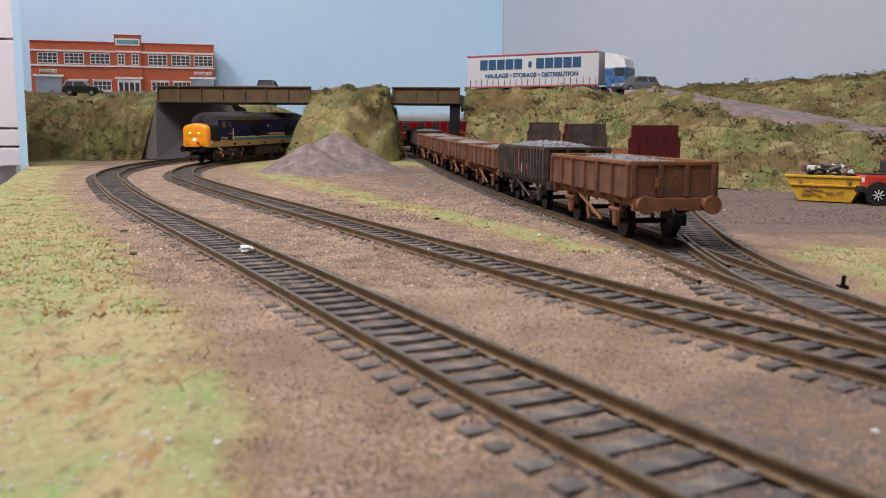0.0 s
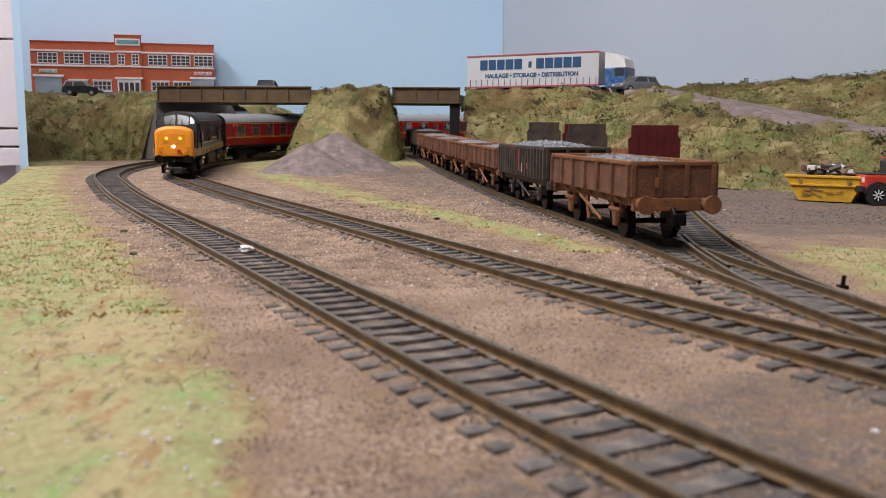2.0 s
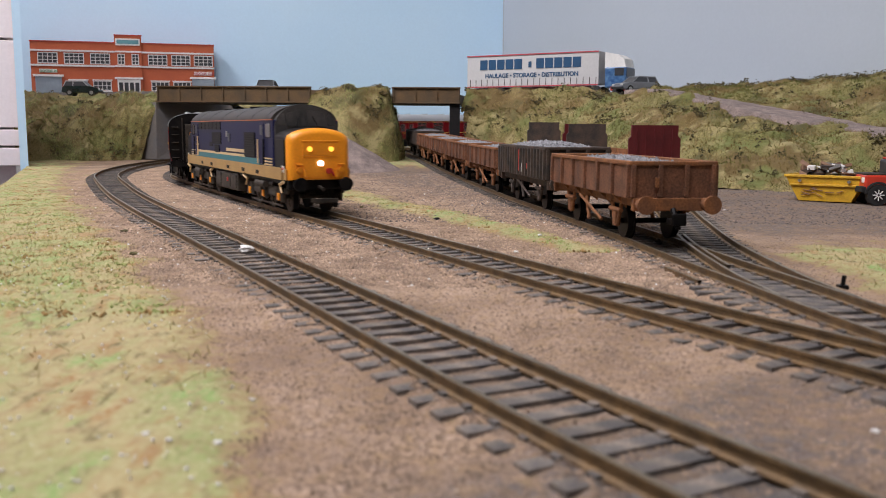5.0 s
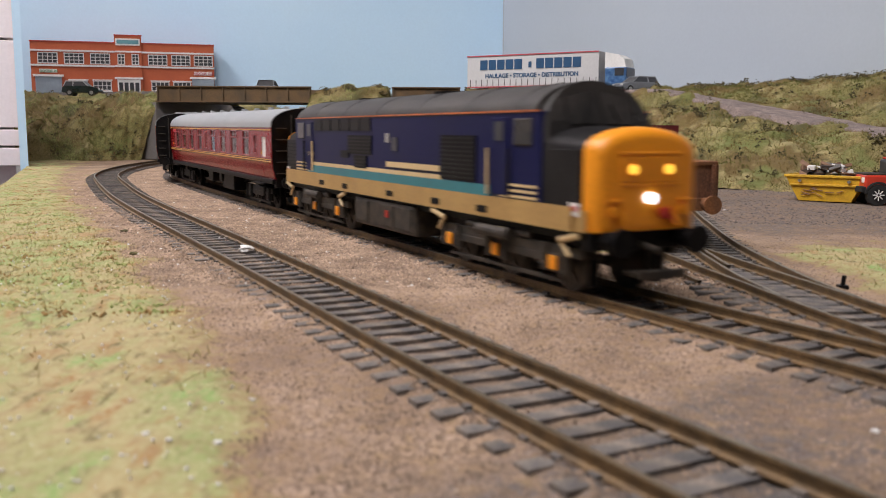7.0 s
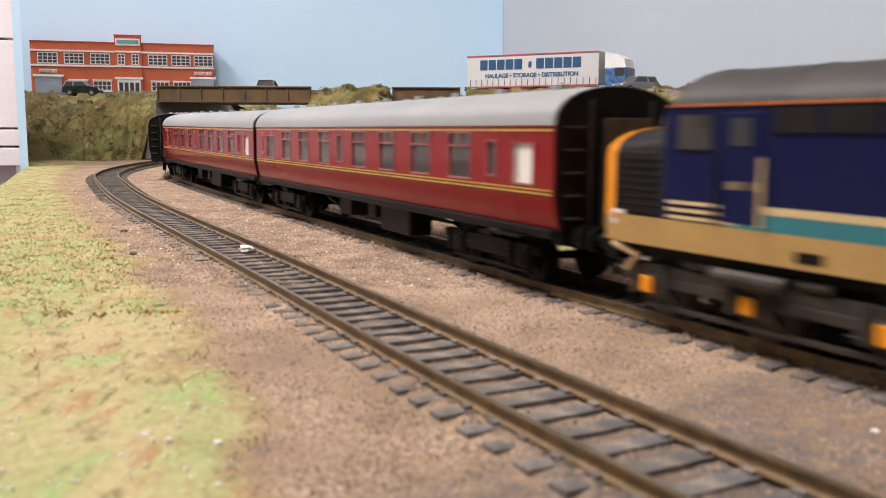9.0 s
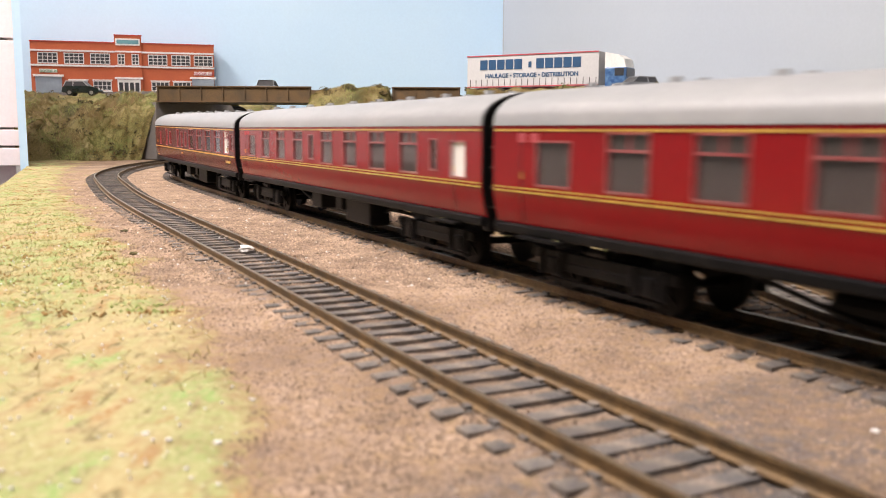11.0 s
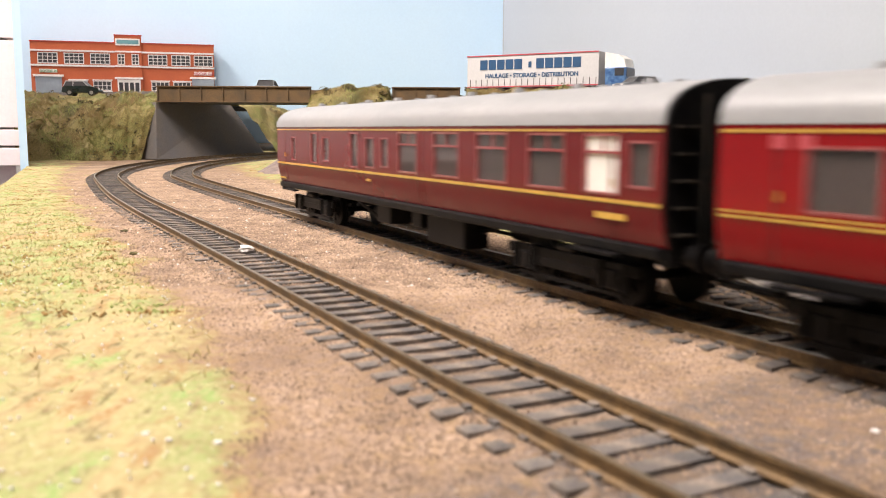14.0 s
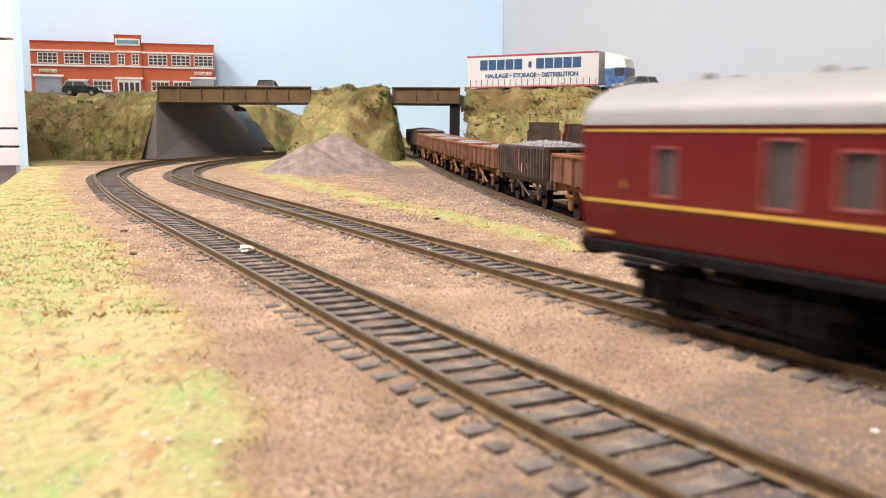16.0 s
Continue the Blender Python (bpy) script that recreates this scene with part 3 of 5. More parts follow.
bank("embankment", [
    [(228, 1000, 85), (250, 982, 84), (300, 893, 67.5), (338, 803, 52.5), (382, 708, 36.5), (482, 612, 12)],
    [(240, 1005, 86), (272, 985, 86), (325, 915, 82), (372, 860, 74), (425, 780, 66), (520, 680, 55)],
    [(245, 1020, 87), (290, 1000, 89), (345, 940, 91), (400, 890, 93), (450, 830, 95), (560, 720, 97)],
    [(250, 1040, 86), (310, 1040, 88), (380, 990, 90), (440, 930, 92), (520, 850, 94), (620, 740, 95)]],
    "upper grass bank topped with dark scrub", 6.0, nu=110, plants=2600, cover=1.6)


def slab(name, outline, z0, z1, material, label, category, kind="structure"):
    bm = bmesh.new()
    prism(bm, outline, z0, z1, "z")
    ob = new(name, mesh_of(bm, name, material))
    return tagged(ob, label, category, "", kind)


slab("road", [(-320, 1004), (18, 1004), (24, 1050), (140, 1045), (215, 985), (262, 1020), (480, 900), (560, 800), (330, 1180), (200, 1240), (100, 1085), (-310, 1085)], 68.6, 78.5, "asphalt", "grey road deck across the bridges", "road")
slab("road", [(-690, 1345), (-330, 1215), (-330, 1085), (-300, 1085), (-300, 1250), (-290, 1552), (-690, 1470)], 70, 90.5, "asphalt", "grey yard before the factory", "road")


# ---- bridges ----
def build_bridge(x0, x1, y, z0, z1, label, ribs):
    t = thing("girder_bridge", label, "bridge", mm(0, 0, 0))
    bm = bmesh.new()
    box(bm, (x0 + x1) / 2, y, (z0 + z1) / 2, x1 - x0, 2.0, z1 - z0)
    part("web_plate", bm, "girder", t)
    for z in (z0 + 0.7, z1 - 0.7):
        boxpart("flange", "girder", t, (x0 + x1) / 2, y - 1.6, z, x1 - x0 + 1, 3.4, 1.4, 0.25)
    for i in range(ribs + 1):
        boxpart("stiffener", "girder", t, x0 + 1.5 + (x1 - x0 - 3) * i / ribs, y - 2.0, (z0 + z1) / 2, 0.9, 2.2, z1 - z0 - 2.9)
    boxpart("deck", "concrete", t, (x0 + x1) / 2, y + 42, z0 + 1.5, x1 - x0, 80, 3)
    boxpart("web_plate", "girder", t, (x0 + x1) / 2, y + 84, (z0 + z1) / 2, x1 - x0, 2, z1 - z0)
    return t


build_bridge(-320, -148, 1000, 68.3, 86.3, "rust-brown plate girder bridge over both tracks", 7)
build_bridge(-57.5, 18, 1000, 68.3, 86.3, "short rust-brown plate girder bridge over the siding", 3)
bm = bmesh.new()
loft(bm, [[(-350, 1012, 5), (-318, 984, 5), (-230, 1142, 8), (-290, 1220, 8)], [(-334, 1012, 68.2), (-322, 1001, 68.2), (-266, 1120, 68.2), (-290, 1190, 68.2)]])
tagged(new("abutment", mesh_of(bm, "abutment", "concrete")), "smooth grey painted bridge abutment with splayed wings", "abutment", "", "structure")
slab("pier", [(7, 1001), (18, 1001), (18, 1083), (7, 1083)], 4, 68.2, "charcoal", "dark bridge pier beside the siding", "pier")


# ---- backboards, room ----
def board(name, a, b, z0, z1, thick, material, label):
    a, b = Vector((*a, 0)), Vector((*b, 0))
    d = (b - a).normalized()
    n = Vector((-d.y, d.x, 0)) * thick
    return slab(name, [(a.x, a.y), (b.x, b.y), (b.x + n.x, b.y + n.y), (a.x + n.x, a.y + n.y)], z0, z1, material, label, "backboard")


board("wall_left_back", (-700, 1490), (107, 1650), -60, 430, 12, "board_blue", "pale blue painted backboard behind the factory")
board("wall_right_back", (108, 1650), (640, 480), -60, 430, 12, "board_grey_dimmed", "grey-blue backboard behind the lorry, darkened for weaker light")
board("wall_left_side", (-394, 842), (-412, 880), -60, 430, 7, "board_blue", "pale blue end board seen edge on")


# walls, floor and ceiling out of view, added to enclose and bounce the light
def room(x0, x1, y0, y1, z0, z1):
    for name, args in (("wall_north", (x0, y1, x1, y1 + 100)), ("wall_south", (x0, y0 - 100, x1, y0)), ("wall_west", (x0 - 100, y0, x0, y1)), ("wall_east", (x1, y0, x1 + 100, y1))):
        a, b, c, d = args
        slab(name, [(a, b), (c, b), (c, d), (a, d)], z0, z1, "plaster", "unseen plain white wall added to bounce light", "wall")
    slab("floor", [(x0, y0), (x1, y0), (x1, y1), (x0, y1)], z0 - 50, z0, "carpet", "unseen grey floor added to close the room", "floor")
    slab("ceiling", [(x0, y0), (x1, y0), (x1, y1), (x0, y1)], z1, z1 + 50, "plaster", "unseen plain white ceiling added to bounce light", "ceiling")


room(-1900, 1900, -1500, 2100, -1000, 1350)
slab("baseboard", [(left_edge(-40), -40), (270, -40), (650, 700), (860, 1740), (-690, 1740), (-690, 1466), (-395, 840), (-306, 609)], -70, -14, "timber", "timber baseboard edge of the layout", "baseboard")


def build_cupboard():
    t = thing("cupboard", "pinkish white cupboard with drawers beyond the layout", "cupboard", mm(-592, 816, -1000, 26))
    boxpart("carcass", "panel", t, -4, 60, 1000, 366, 100, 1990)
    for z0, z1 in ((1126, 1700), (1039, 1124), (1021, 1037), (1001, 1019), (400, 960)):
        boxpart("door" if z1 - z0 > 200 else "drawer_front", "panel", t, 0, 0, (z0 + z1) / 2, 380, 14, z1 - z0, 1.0)


build_cupboard()


def build_unseen_lamp(at, to, sx, sy):
    """An added housing, out of view, for a light: metal batten with end caps and two hanging rods."""
    t = thing("unseen_lamp", "white metal batten lamp added out of view over the layout", "lamp", look([v * MM for v in at], [v * MM for v in to]), "batten lamps of the room")
    boxpart("housing", "white", t, 0, 0, 28, sx + 40, sy + 30, 34, 4)
    for e in (-1, 1):
        boxpart("end_cap", "white", t, e * (sx / 2 + 26), 0, 16, 12, sy + 34, 60, 3)
        a = t.matrix_basis @ Vector((e * sx * 0.3 * MM, 0, 0.03))
        bm = bmesh.new()
        rod(bm, (0, 0, 0), (0, 0, 1352 - a.z / MM), 4, 8)
        r = part("hanging_rod", bm, "silver", t)
        r.matrix_basis = t.matrix_basis.inverted() @ Matrix.Translation(a)


for at_, to_, sx_, sy_, _ in LAMPS:
    build_unseen_lamp(at_, to_, sx_, sy_)


# ---- rolling stock ----
def bogie(parent, x, axles, radius, frame_z, half, material, name="bogie", boxes=None):
    """A bogie pivoted at x: two side frames, springs, axle boxes and turning wheelsets."""
    b = thing(name, "", "")
    for k in ("label", "category"):
        if k in b:
            del b[k]
    b.parent = parent
    b.matrix_basis = mm(x, 0, 0)
    length = axles[-1] - axles[0] + 2 * radius + 4
    for s in (-1, 1):
        bm = bmesh.new()
        box(bm, 0, s * half, frame_z, length, 1.8, 2.6, 0.4)
        for a in axles:
            box(bm, a, s * (half + 0.3), radius, 4.6, 2.2, 4.4, 0.5)
            for d in (-1, 1):
                rod(bm, (a + d * 4.2, s * (half + 0.6), radius - 2.2), (a + d * 4.2, s * (half + 0.6), frame_z + 1.4), 1.3, 8)
        for a, c in zip(axles[:-1], axles[1:]):
            box(bm, (a + c) / 2, s * (half + 0.2), frame_z - 2.2, (c - a) - 10, 1.6, 2.2, 0.3)
            rod(bm, ((a + c) / 2 - 3, s * (half + 0.8), frame_z + 2.4), ((a + c) / 2 + 3, s * (half + 0.8), frame_z + 2.4), 1.0, 8)
        box(bm, 0, s * half, 3.0, length * 0.8, 0.8, 0.9)
        part("side_frame", bm, material, b)
        if boxes:
            for a in axles:
                boxpart("axle_box_cover", boxes, b, a, s * (half + 1.7), radius, 3.0, 0.8, 3.4, 0.3, "yellow axle box cover")
    boxpart("bolster", material, b, 0, 0, frame_z + 0.5, 9, 2 * half - 2, 3.5, 0.4)
    for a in axles:
        bm = bmesh.new()
        rod(bm, (0, -11, 0), (0, 11, 0), 1.1, 8)
        for s in (-1, 1):
            rod(bm, (0, s * 7.4, 0), (0, s * 9.6, 0), radius, 24)
            rod(bm, (0, s * 6.9, 0), (0, s * 7.5, 0), radius + 0.6, 24)
            rod(bm, (0, s * 9.6, 0), (0, s * 9.9, 0), radius * 0.72, 12, radius * 0.5)
            for k in range(6):
                c, n = math.cos(k * math.pi / 3), math.sin(k * math.pi / 3)
                rod(bm, (1.5 * c, s * 9.7, 1.5 * n), (radius * 0.7 * c, s * 9.7, radius * 0.7 * n), 0.5, 5)
        w = part("wheelset", bm, "dark_grey" if boxes else "black", b)
        w.matrix_basis = mm(a, 0, radius)
        WHEELS.append((w, a, radius))
    return b


WHEELS, BOGIES = [], []


def buffers(t, x, sign, z=13.8, gap=11.4, material="dark_grey", reach_out=7.0, head=3.1):
    for s in (-1, 1):
        bm = bmesh.new()
        rod(bm, (x, s * gap, z), (x + sign * (reach_out - 1), s * gap, z), 1.5, 12)
        rod(bm, (x, s * gap, z), (x + sign * 3, s * gap, z), 2.1, 12)
        rod(bm, (x + sign * (reach_out - 1), s * gap, z), (x + sign * reach_out, s * gap, z), head, 20)
        part("buffer", bm, material, t)


def arc_ring(x, w, zs, zt, n=14, skew=0.0, power=0.8):
    """Points of an arched roof line from one eave to the other."""
    pts = []
    for i in range(n + 1):
        a = math.pi * i / n
        y = w * math.cos(a)
        z = zs + (zt - zs) * math.sin(a) ** power
        pts.append((x + skew * (zt - z), y, z))
    return pts


def build_loco():
    t = thing("locomotive", "dark blue diesel locomotive with orange-yellow nose and beige stripe", "locomotive")
    H = 16.0
    # body, roof
    bm = bmesh.new()
    box(bm, 0, 0, 28.9, 192, 2 * H, 27.2, 0.3)
    part("body", bm, "blue", t, "dark blue body side")
    bm = bmesh.new()
    loft(bm, [arc_ring(x, H, 42.5, 49.8, 16, 0.0, 1.1) for x in (-93.5, 93.5)])
    roof = part("roof", bm, "loco_roof", t, "charcoal roof with panel joints", True)
    for x in (-70, -38, -6, 26, 58, 84):
        bm = bmesh.new()
        a = arc_ring(x, H + 0.12, 42.5, 49.95, 16, 0.0, 1.1)
        loft(bm, [a, [(p[0] + 0.8, p[1], p[2]) for p in a]])
        part("roof_rib", bm, "loco_roof", roof, "", True)
    for x, r in ((20, 6.5), (-52, 4.0)):
        bm = bmesh.new()
        rod(bm, (x, 0, 49.0), (x, 0, 50.1), r, 20)
        part("roof_fan" if r > 5 else "exhaust", bm, "black", roof)
    for s in (-1, 1):
        boxpart("roof_line", "orange", t, 0, s * (H + 0.1), 42.6, 190, 0.3, 0.42)
        boxpart("lower_band", "beige", t, 0, s * (H + 0.1), 18.2, 230 - 12, 0.3, 5.6)
        boxpart("teal_band", "teal", t, s * 4, s * (H + 0.12), 22.4, 152, 0.3, 2.9)
        boxpart("cream_band", "cream", t, s * 18, s * (H + 0.14), 24.5, 124, 0.3, 1.3)
        for e in (-1, 1):
            for k in range(3):
                boxpart("cream_stripe", "cream", t, e * 86, s * (H + 0.16), 24.5 - k * 1.4, 17, 0.3, 0.62)
        # openings along the side, laid out from the cab end seen first
        for x, z, w, h, nm in ((54.0, 30.4, 21, 12.4, "grille"), (-21, 32.8, 23, 6.6, "grille"), (-20, 26.9, 12, 4.4, "grille")):
            x = x if s < 0 else -x
            g = boxpart(nm, "black", t, x, s * (H + 0.15), z, w, 0.4, h)
            for k in range(int(h / 1.2)):
                boxpart("slat", "charcoal", g, x, s * (H + 0.4), z - h / 2 + 0.8 + k * 1.2, w - 0.8, 0.3, 0.45)
        for k in range(6):
            boxpart("louvre", "charcoal", t, (-66 + k * 10.2) if s < 0 else (66 - k * 10.2), s * (H + 0.15), 39.8, 9.2, 0.4, 4.2)
        sx = 1 if s < 0 else -1
        boxpart("side_window", "glass_dark", t, sx * 10, s * (H + 0.15), 33.5, 4.2, 0.4, 4.4)
        boxpart("side_plate", "silver", t, sx * 4, s * (H + 0.15), 35.4, 3.2, 0.3, 3.0)
        boxpart("nameplate", "cream", t, sx * 23, s * (H + 0.2), 26.9, 39, 0.3, 1.7)
        boxpart("number_panel", "cream", t, -sx * 76, s * (H + 0.2), 28.4, 8, 0.3, 1.4)
        boxpart("emblem", "charcoal", t, -sx * 36, s * (H + 0.2), 29.2, 8, 0.25, 2.6)
        for x in (-62, -36, 6, 40, 68):
            boxpart("step_recess", "black", t, x, s * (H + 0.2), 17.4, 5.5, 0.4, 1.9, 0.2)
        for e in (-1, 1):
            d = boxpart("cab_door", "blue", t, e * 77, s * (H + 0.15), 31.4, 8.4, 0.4, 19.5, 0.15)
            boxpart("door_window", "glass_dark", d, e * 77, s * (H + 0.4), 37.8, 4.4, 0.3, 4.8)
            for k in (-1, 1):
                bm = bmesh.new()
                rod(bm, (e * 77 + k * 5.2, s * (H + 0.9), 21.6), (e * 77 + k * 5.2, s * (H + 0.9), 33.5), 0.4, 8)
                part("handrail", bm, "cream" if k * e < 0 else "charcoal", t)
            boxpart("cab_side_window", "cab_glass", t, e * 88, s * (H + 0.15), 37.6, 8.5, 0.4, 6.6, 0.3)
    # both ends
    for e in (-1, 1):
        bm = bmesh.new()
        lower = [(e * 92, y, z) for _, y, z in arc_ring(0, H - 0.05, 39.6, 50.1, 14, 0.0, 1.12)]
        lower = [(e * 92, H - 0.05, 15.4)] + lower + [(e * 92, -H + 0.05, 15.4)]
        front = [(e * (93.2 + min(50.4 - z, 13) * 0.42), y * 0.95, z) for _, y, z in lower]
        loft(bm, [lower, front])
        cab = part("cab", bm, "loco_roof", t, "charcoal cab with raked windscreens", True)
        ws = lambda z: e * (93.2 + (50.4 - z) * 0.42 + 0.25)
        for y0, y1 in ((-9.4, -0.8), (0.8, 9.4)):
            bm = bmesh.new()
            zl, zu0, zu1 = 39.6, 47.6 - 0.02 * y0 * y0, 47.6 - 0.02 * y1 * y1
            q = [(ws(zl), y0, zl), (ws(zl), y1, zl), (ws(zu1), y1, zu1), (ws(zu0), y0, zu0)]
            loft(bm, [q, [(p[0] - e * 0.5, p[1], p[2]) for p in q]])
            part("windscreen", bm, "cab_glass", cab)
        for s in (-1, 1):
            bm = bmesh.new()
            q = [(ws(40.2), s * 10.3, 40.2), (ws(40.2) - e * 0.3, s * 14.4, 40.2), (ws(44.0) - e * 0.2, s * 13.0, 44.0), (ws(46.0), s * 10.3, 46.0)]
            loft(bm, [q, [(p[0] - e * 0.6, p[1], p[2]) for p in q]])
            part("quarter_window", bm, "cab_glass", cab)
            bm = bmesh.new()
            rod(bm, (ws(40.2) + e * 0.3, s * 5.0, 40.0), (ws(44) + e * 0.3, s * 3.2, 44.4), 0.22, 6)
            part("wiper", bm, "black", cab)
        # nose: charcoal flanks, yellow front
        def ring(x, w, ztop, zside, zb, r):
            pts = [(x, w - r * 0.15, zb)]
            pts += [(x, w, zb + 1.0), (x, w, zside)]
            for i in range(1, 10):
                a = math.pi * i / 10
                pts.append((x, w * math.cos(a), zside + (ztop - zside) * math.sin(a) ** 0.95))
            pts += [(x, -w, zside), (x, -w, zb + 1.0), (x, -w + r * 0.15, zb)]
            return pts
        bm = bmesh.new()
        loft(bm, [ring(e * 93, 15.7, 39.4, 35.2, 15.6, 1), ring(e * 111.5, 14.5, 38.7, 33.6, 15.6, 1)])
        nose = part("nose", bm, "charcoal", t, "charcoal nose flank", True)
        bm = bmesh.new()
        loft(bm, [ring(e * 111.2, 14.7, 39.0, 33.7, 15.5, 1), ring(e * 113.4, 14.4, 38.8, 33.4, 15.5, 1), ring(e * 115.0, 13.7, 38.2, 32.9, 15.6, 1), ring(e * 115.8, 12.8, 37.3, 32.3, 15.8, 1), ring(e * 116.1, 11.6, 36.2, 31.6, 16.4, 1)])
        front_panel = part("nose_front", bm, "yellow", nose, "orange-yellow warning panel", True)
        for z, w in ((33.0, 17.5), (26.2, 16.5)):
            boxpart("nose_bead", "yellow", front_panel, e * 116.1, 0, z, 0.7, w, 0.8, 0.25)
        boxpart("code_panel", "yellow", front_panel, e * 116.15, 0, 29.5, 0.6, 16.4, 5.6, 0.2)
        for s in (-1, 1):
            bm = bmesh.new()
            rod(bm, (e * 116, s * 5.05, 29.5), (e * 116.8, s * 5.05, 29.5), 1.15, 20)
            part("marker_lamp", bm, "amber_lamp" if e > 0 else "charcoal", front_panel, "round amber marker lamp")
            bm = bmesh.new()
            rod(bm, (e * 116, s * 9.8, 20.2), (e * 117, s * 9.8, 20.2), 1.3, 12)
            rod(bm, (e * 116.4, s * 9.8 - 1.5, 22.6), (e * 116.4, s * 9.8 + 1.5, 22.6), 0.4, 8)
            part("hose_cock", bm, "yellow", front_panel)
            bm = bmesh.new()
            rod(bm, (e * 116.5, s * 7.4, 20.4), (e * 117.2, s * 7.4, 16.8), 0.45, 8)
            part("brake_pipe", bm, "yellow", front_panel)
            boxpart("nose_flank_panel", "charcoal", nose, e * 103.5, s * 15.1, 27, 14.5, 0.5, 13.5, 0.15)
            for k in range(8 if e < 0 else 0):
                boxpart("flank_louvre", "black", nose, e * 103.5, s * 15.4, 21.6 + 1.5 * k, 12.6, 0.3, 0.5)
            boxpart("nose_skirt", "beige", nose, e * 103, s * 15.1, 17.9, 20, 0.6, 5.0, 0.15)
            boxpart("warning_flash", "red_ink", boxpart("flash_plate", "white", nose, e * 109.2, s * 15.45, 20.4, 3.6, 0.3, 3.0), e * 109.2, s * 15.65, 20.6, 2.4, 0.2, 1.1)
        bm = bmesh.new()
        rod(bm, (e * 116, 0, 23.1), (e * 117.1, 0, 23.1), 1.3, 20)
        part("headlight", bm, "white_lamp" if e > 0 else "silver", front_panel, "bright white headlight")
        if e > 0:
            bm = bmesh.new()
            rod(bm, (116.2, 3.8, 19.6), (117.4, 3.8, 19.6), 1.3, 12)
            rod(bm, (116.9, 4.6, 20.8), (117.3, 6.2, 17.4), 0.5, 8)
            part("tail_lamp", bm, "red", front_panel)
        boxpart("buffer_beam", "black", t, e * 112, 0, 13.4, 4, 28.5, 4.4, 0.4)
        buffers(t, e * 114, e, gap=10.7, material="black")
        bm = bmesh.new()
        box(bm, e * 117, 0, 5.8, 9, 8, 1.2, 0.3)
        box(bm, e * 121.5, 0, 6.6, 1.0, 13, 2.0, 0.3)
        rod(bm, (e * 113, 0, 12.6), (e * 120, 0, 11.5), 0.8, 8)
        part("coupling", bm, "dark_grey", t)
        for s in (-1, 1):
            bm = bmesh.new()
            box(bm, e * 109, s * 9.5, 5.5, 0.9, 2.6, 6.5, 0.3)
            part("guard_iron", bm, "black", t)
    # tanks and bogies
    for s in (-1, 1):
        boxpart("fuel_tank", "dark_grey", t, -2, s * 10.4, 9.6, 52, 10, 9.6, 0.8)
        for x in (-20, 2, 16):
            boxpart("tank_door", "dark_grey", t, x, s * 15.6, 9.8, 12, 0.6, 7.2, 0.3)
        boxpart("red_plate", "red", t, 3, s * 16.0, 10.4, 2.4, 0.3, 2.4)
    boxpart("underframe", "black", t, 0, 0, 14.4, 214, 28, 2.4)
    for x in (-74, 74):
        b = bogie(t, x, (-27, -1, 26), 7.2, 10.2, 13.2, "dark_grey", boxes="yellow")
        BOGIES.append((b, x, t))
        for s in (-1, 1):
            for k in (-1, 1):
                bm = bmesh.new()
                rod(bm, (k * 29.5, s * 15.3, 13.0), (k * 36.5, s * 15.6, 14.6), 0.75, 8)
                rod(bm, (k * 29.5, s * 15.3, 13.0), (k * 33, s * 15.3, 9.6), 0.5, 8)
                part("sand_pipe", bm, "cream", b)
            bm = bmesh.new()
            rod(bm, (-8, s * 16, 12.0), (8, s * 16, 12.0), 1.5, 12)
            part("brake_cylinder", bm, "dark_grey", b)
    return t


CORRIDOR = [(18, 31, 25.2, 35.4, 0), (43.3, 56, 25.2, 37.4, 1), (68, 80.6, 25.2, 37.4, 1), (93.5, 106, 25.2, 37.4, 1), (114.2, 120.4, 26.4, 36.0, 0),
            (129.7, 142.7, 25.2, 37.4, 1), (155, 167.7, 25.2, 37.4, 1), (180, 193.5, 25.2, 37.4, 1), (205.4, 218.5, 25.2, 37.4, 1), (227, 232, 26.6, 35.4, 0), (240, 249.3, 25.2, 35.0, 2)]
BRAKE = [(21.6, 27.3, 25.4, 34.8, 0), (47.3, 54.6, 25.0, 36.6, 0), (61.6, 68.9, 26.0, 35.0, 0), (91.5, 98.8, 25.0, 36.8, 0), (106, 113.8, 25.4, 35.2, 0), (119.6, 125.7, 26.0, 35.2, 0),
         (133.6, 147.6, 25.0, 37.1, 1), (159, 174.4, 25.0, 37.1, 1), (184.6, 200.1, 25.0, 37.1, 1), (210, 225.2, 25.0, 37.1, 1), (233, 244.7, 25.0, 37.1, 3), (247.7, 255.3, 26.8, 35.7, 0)]


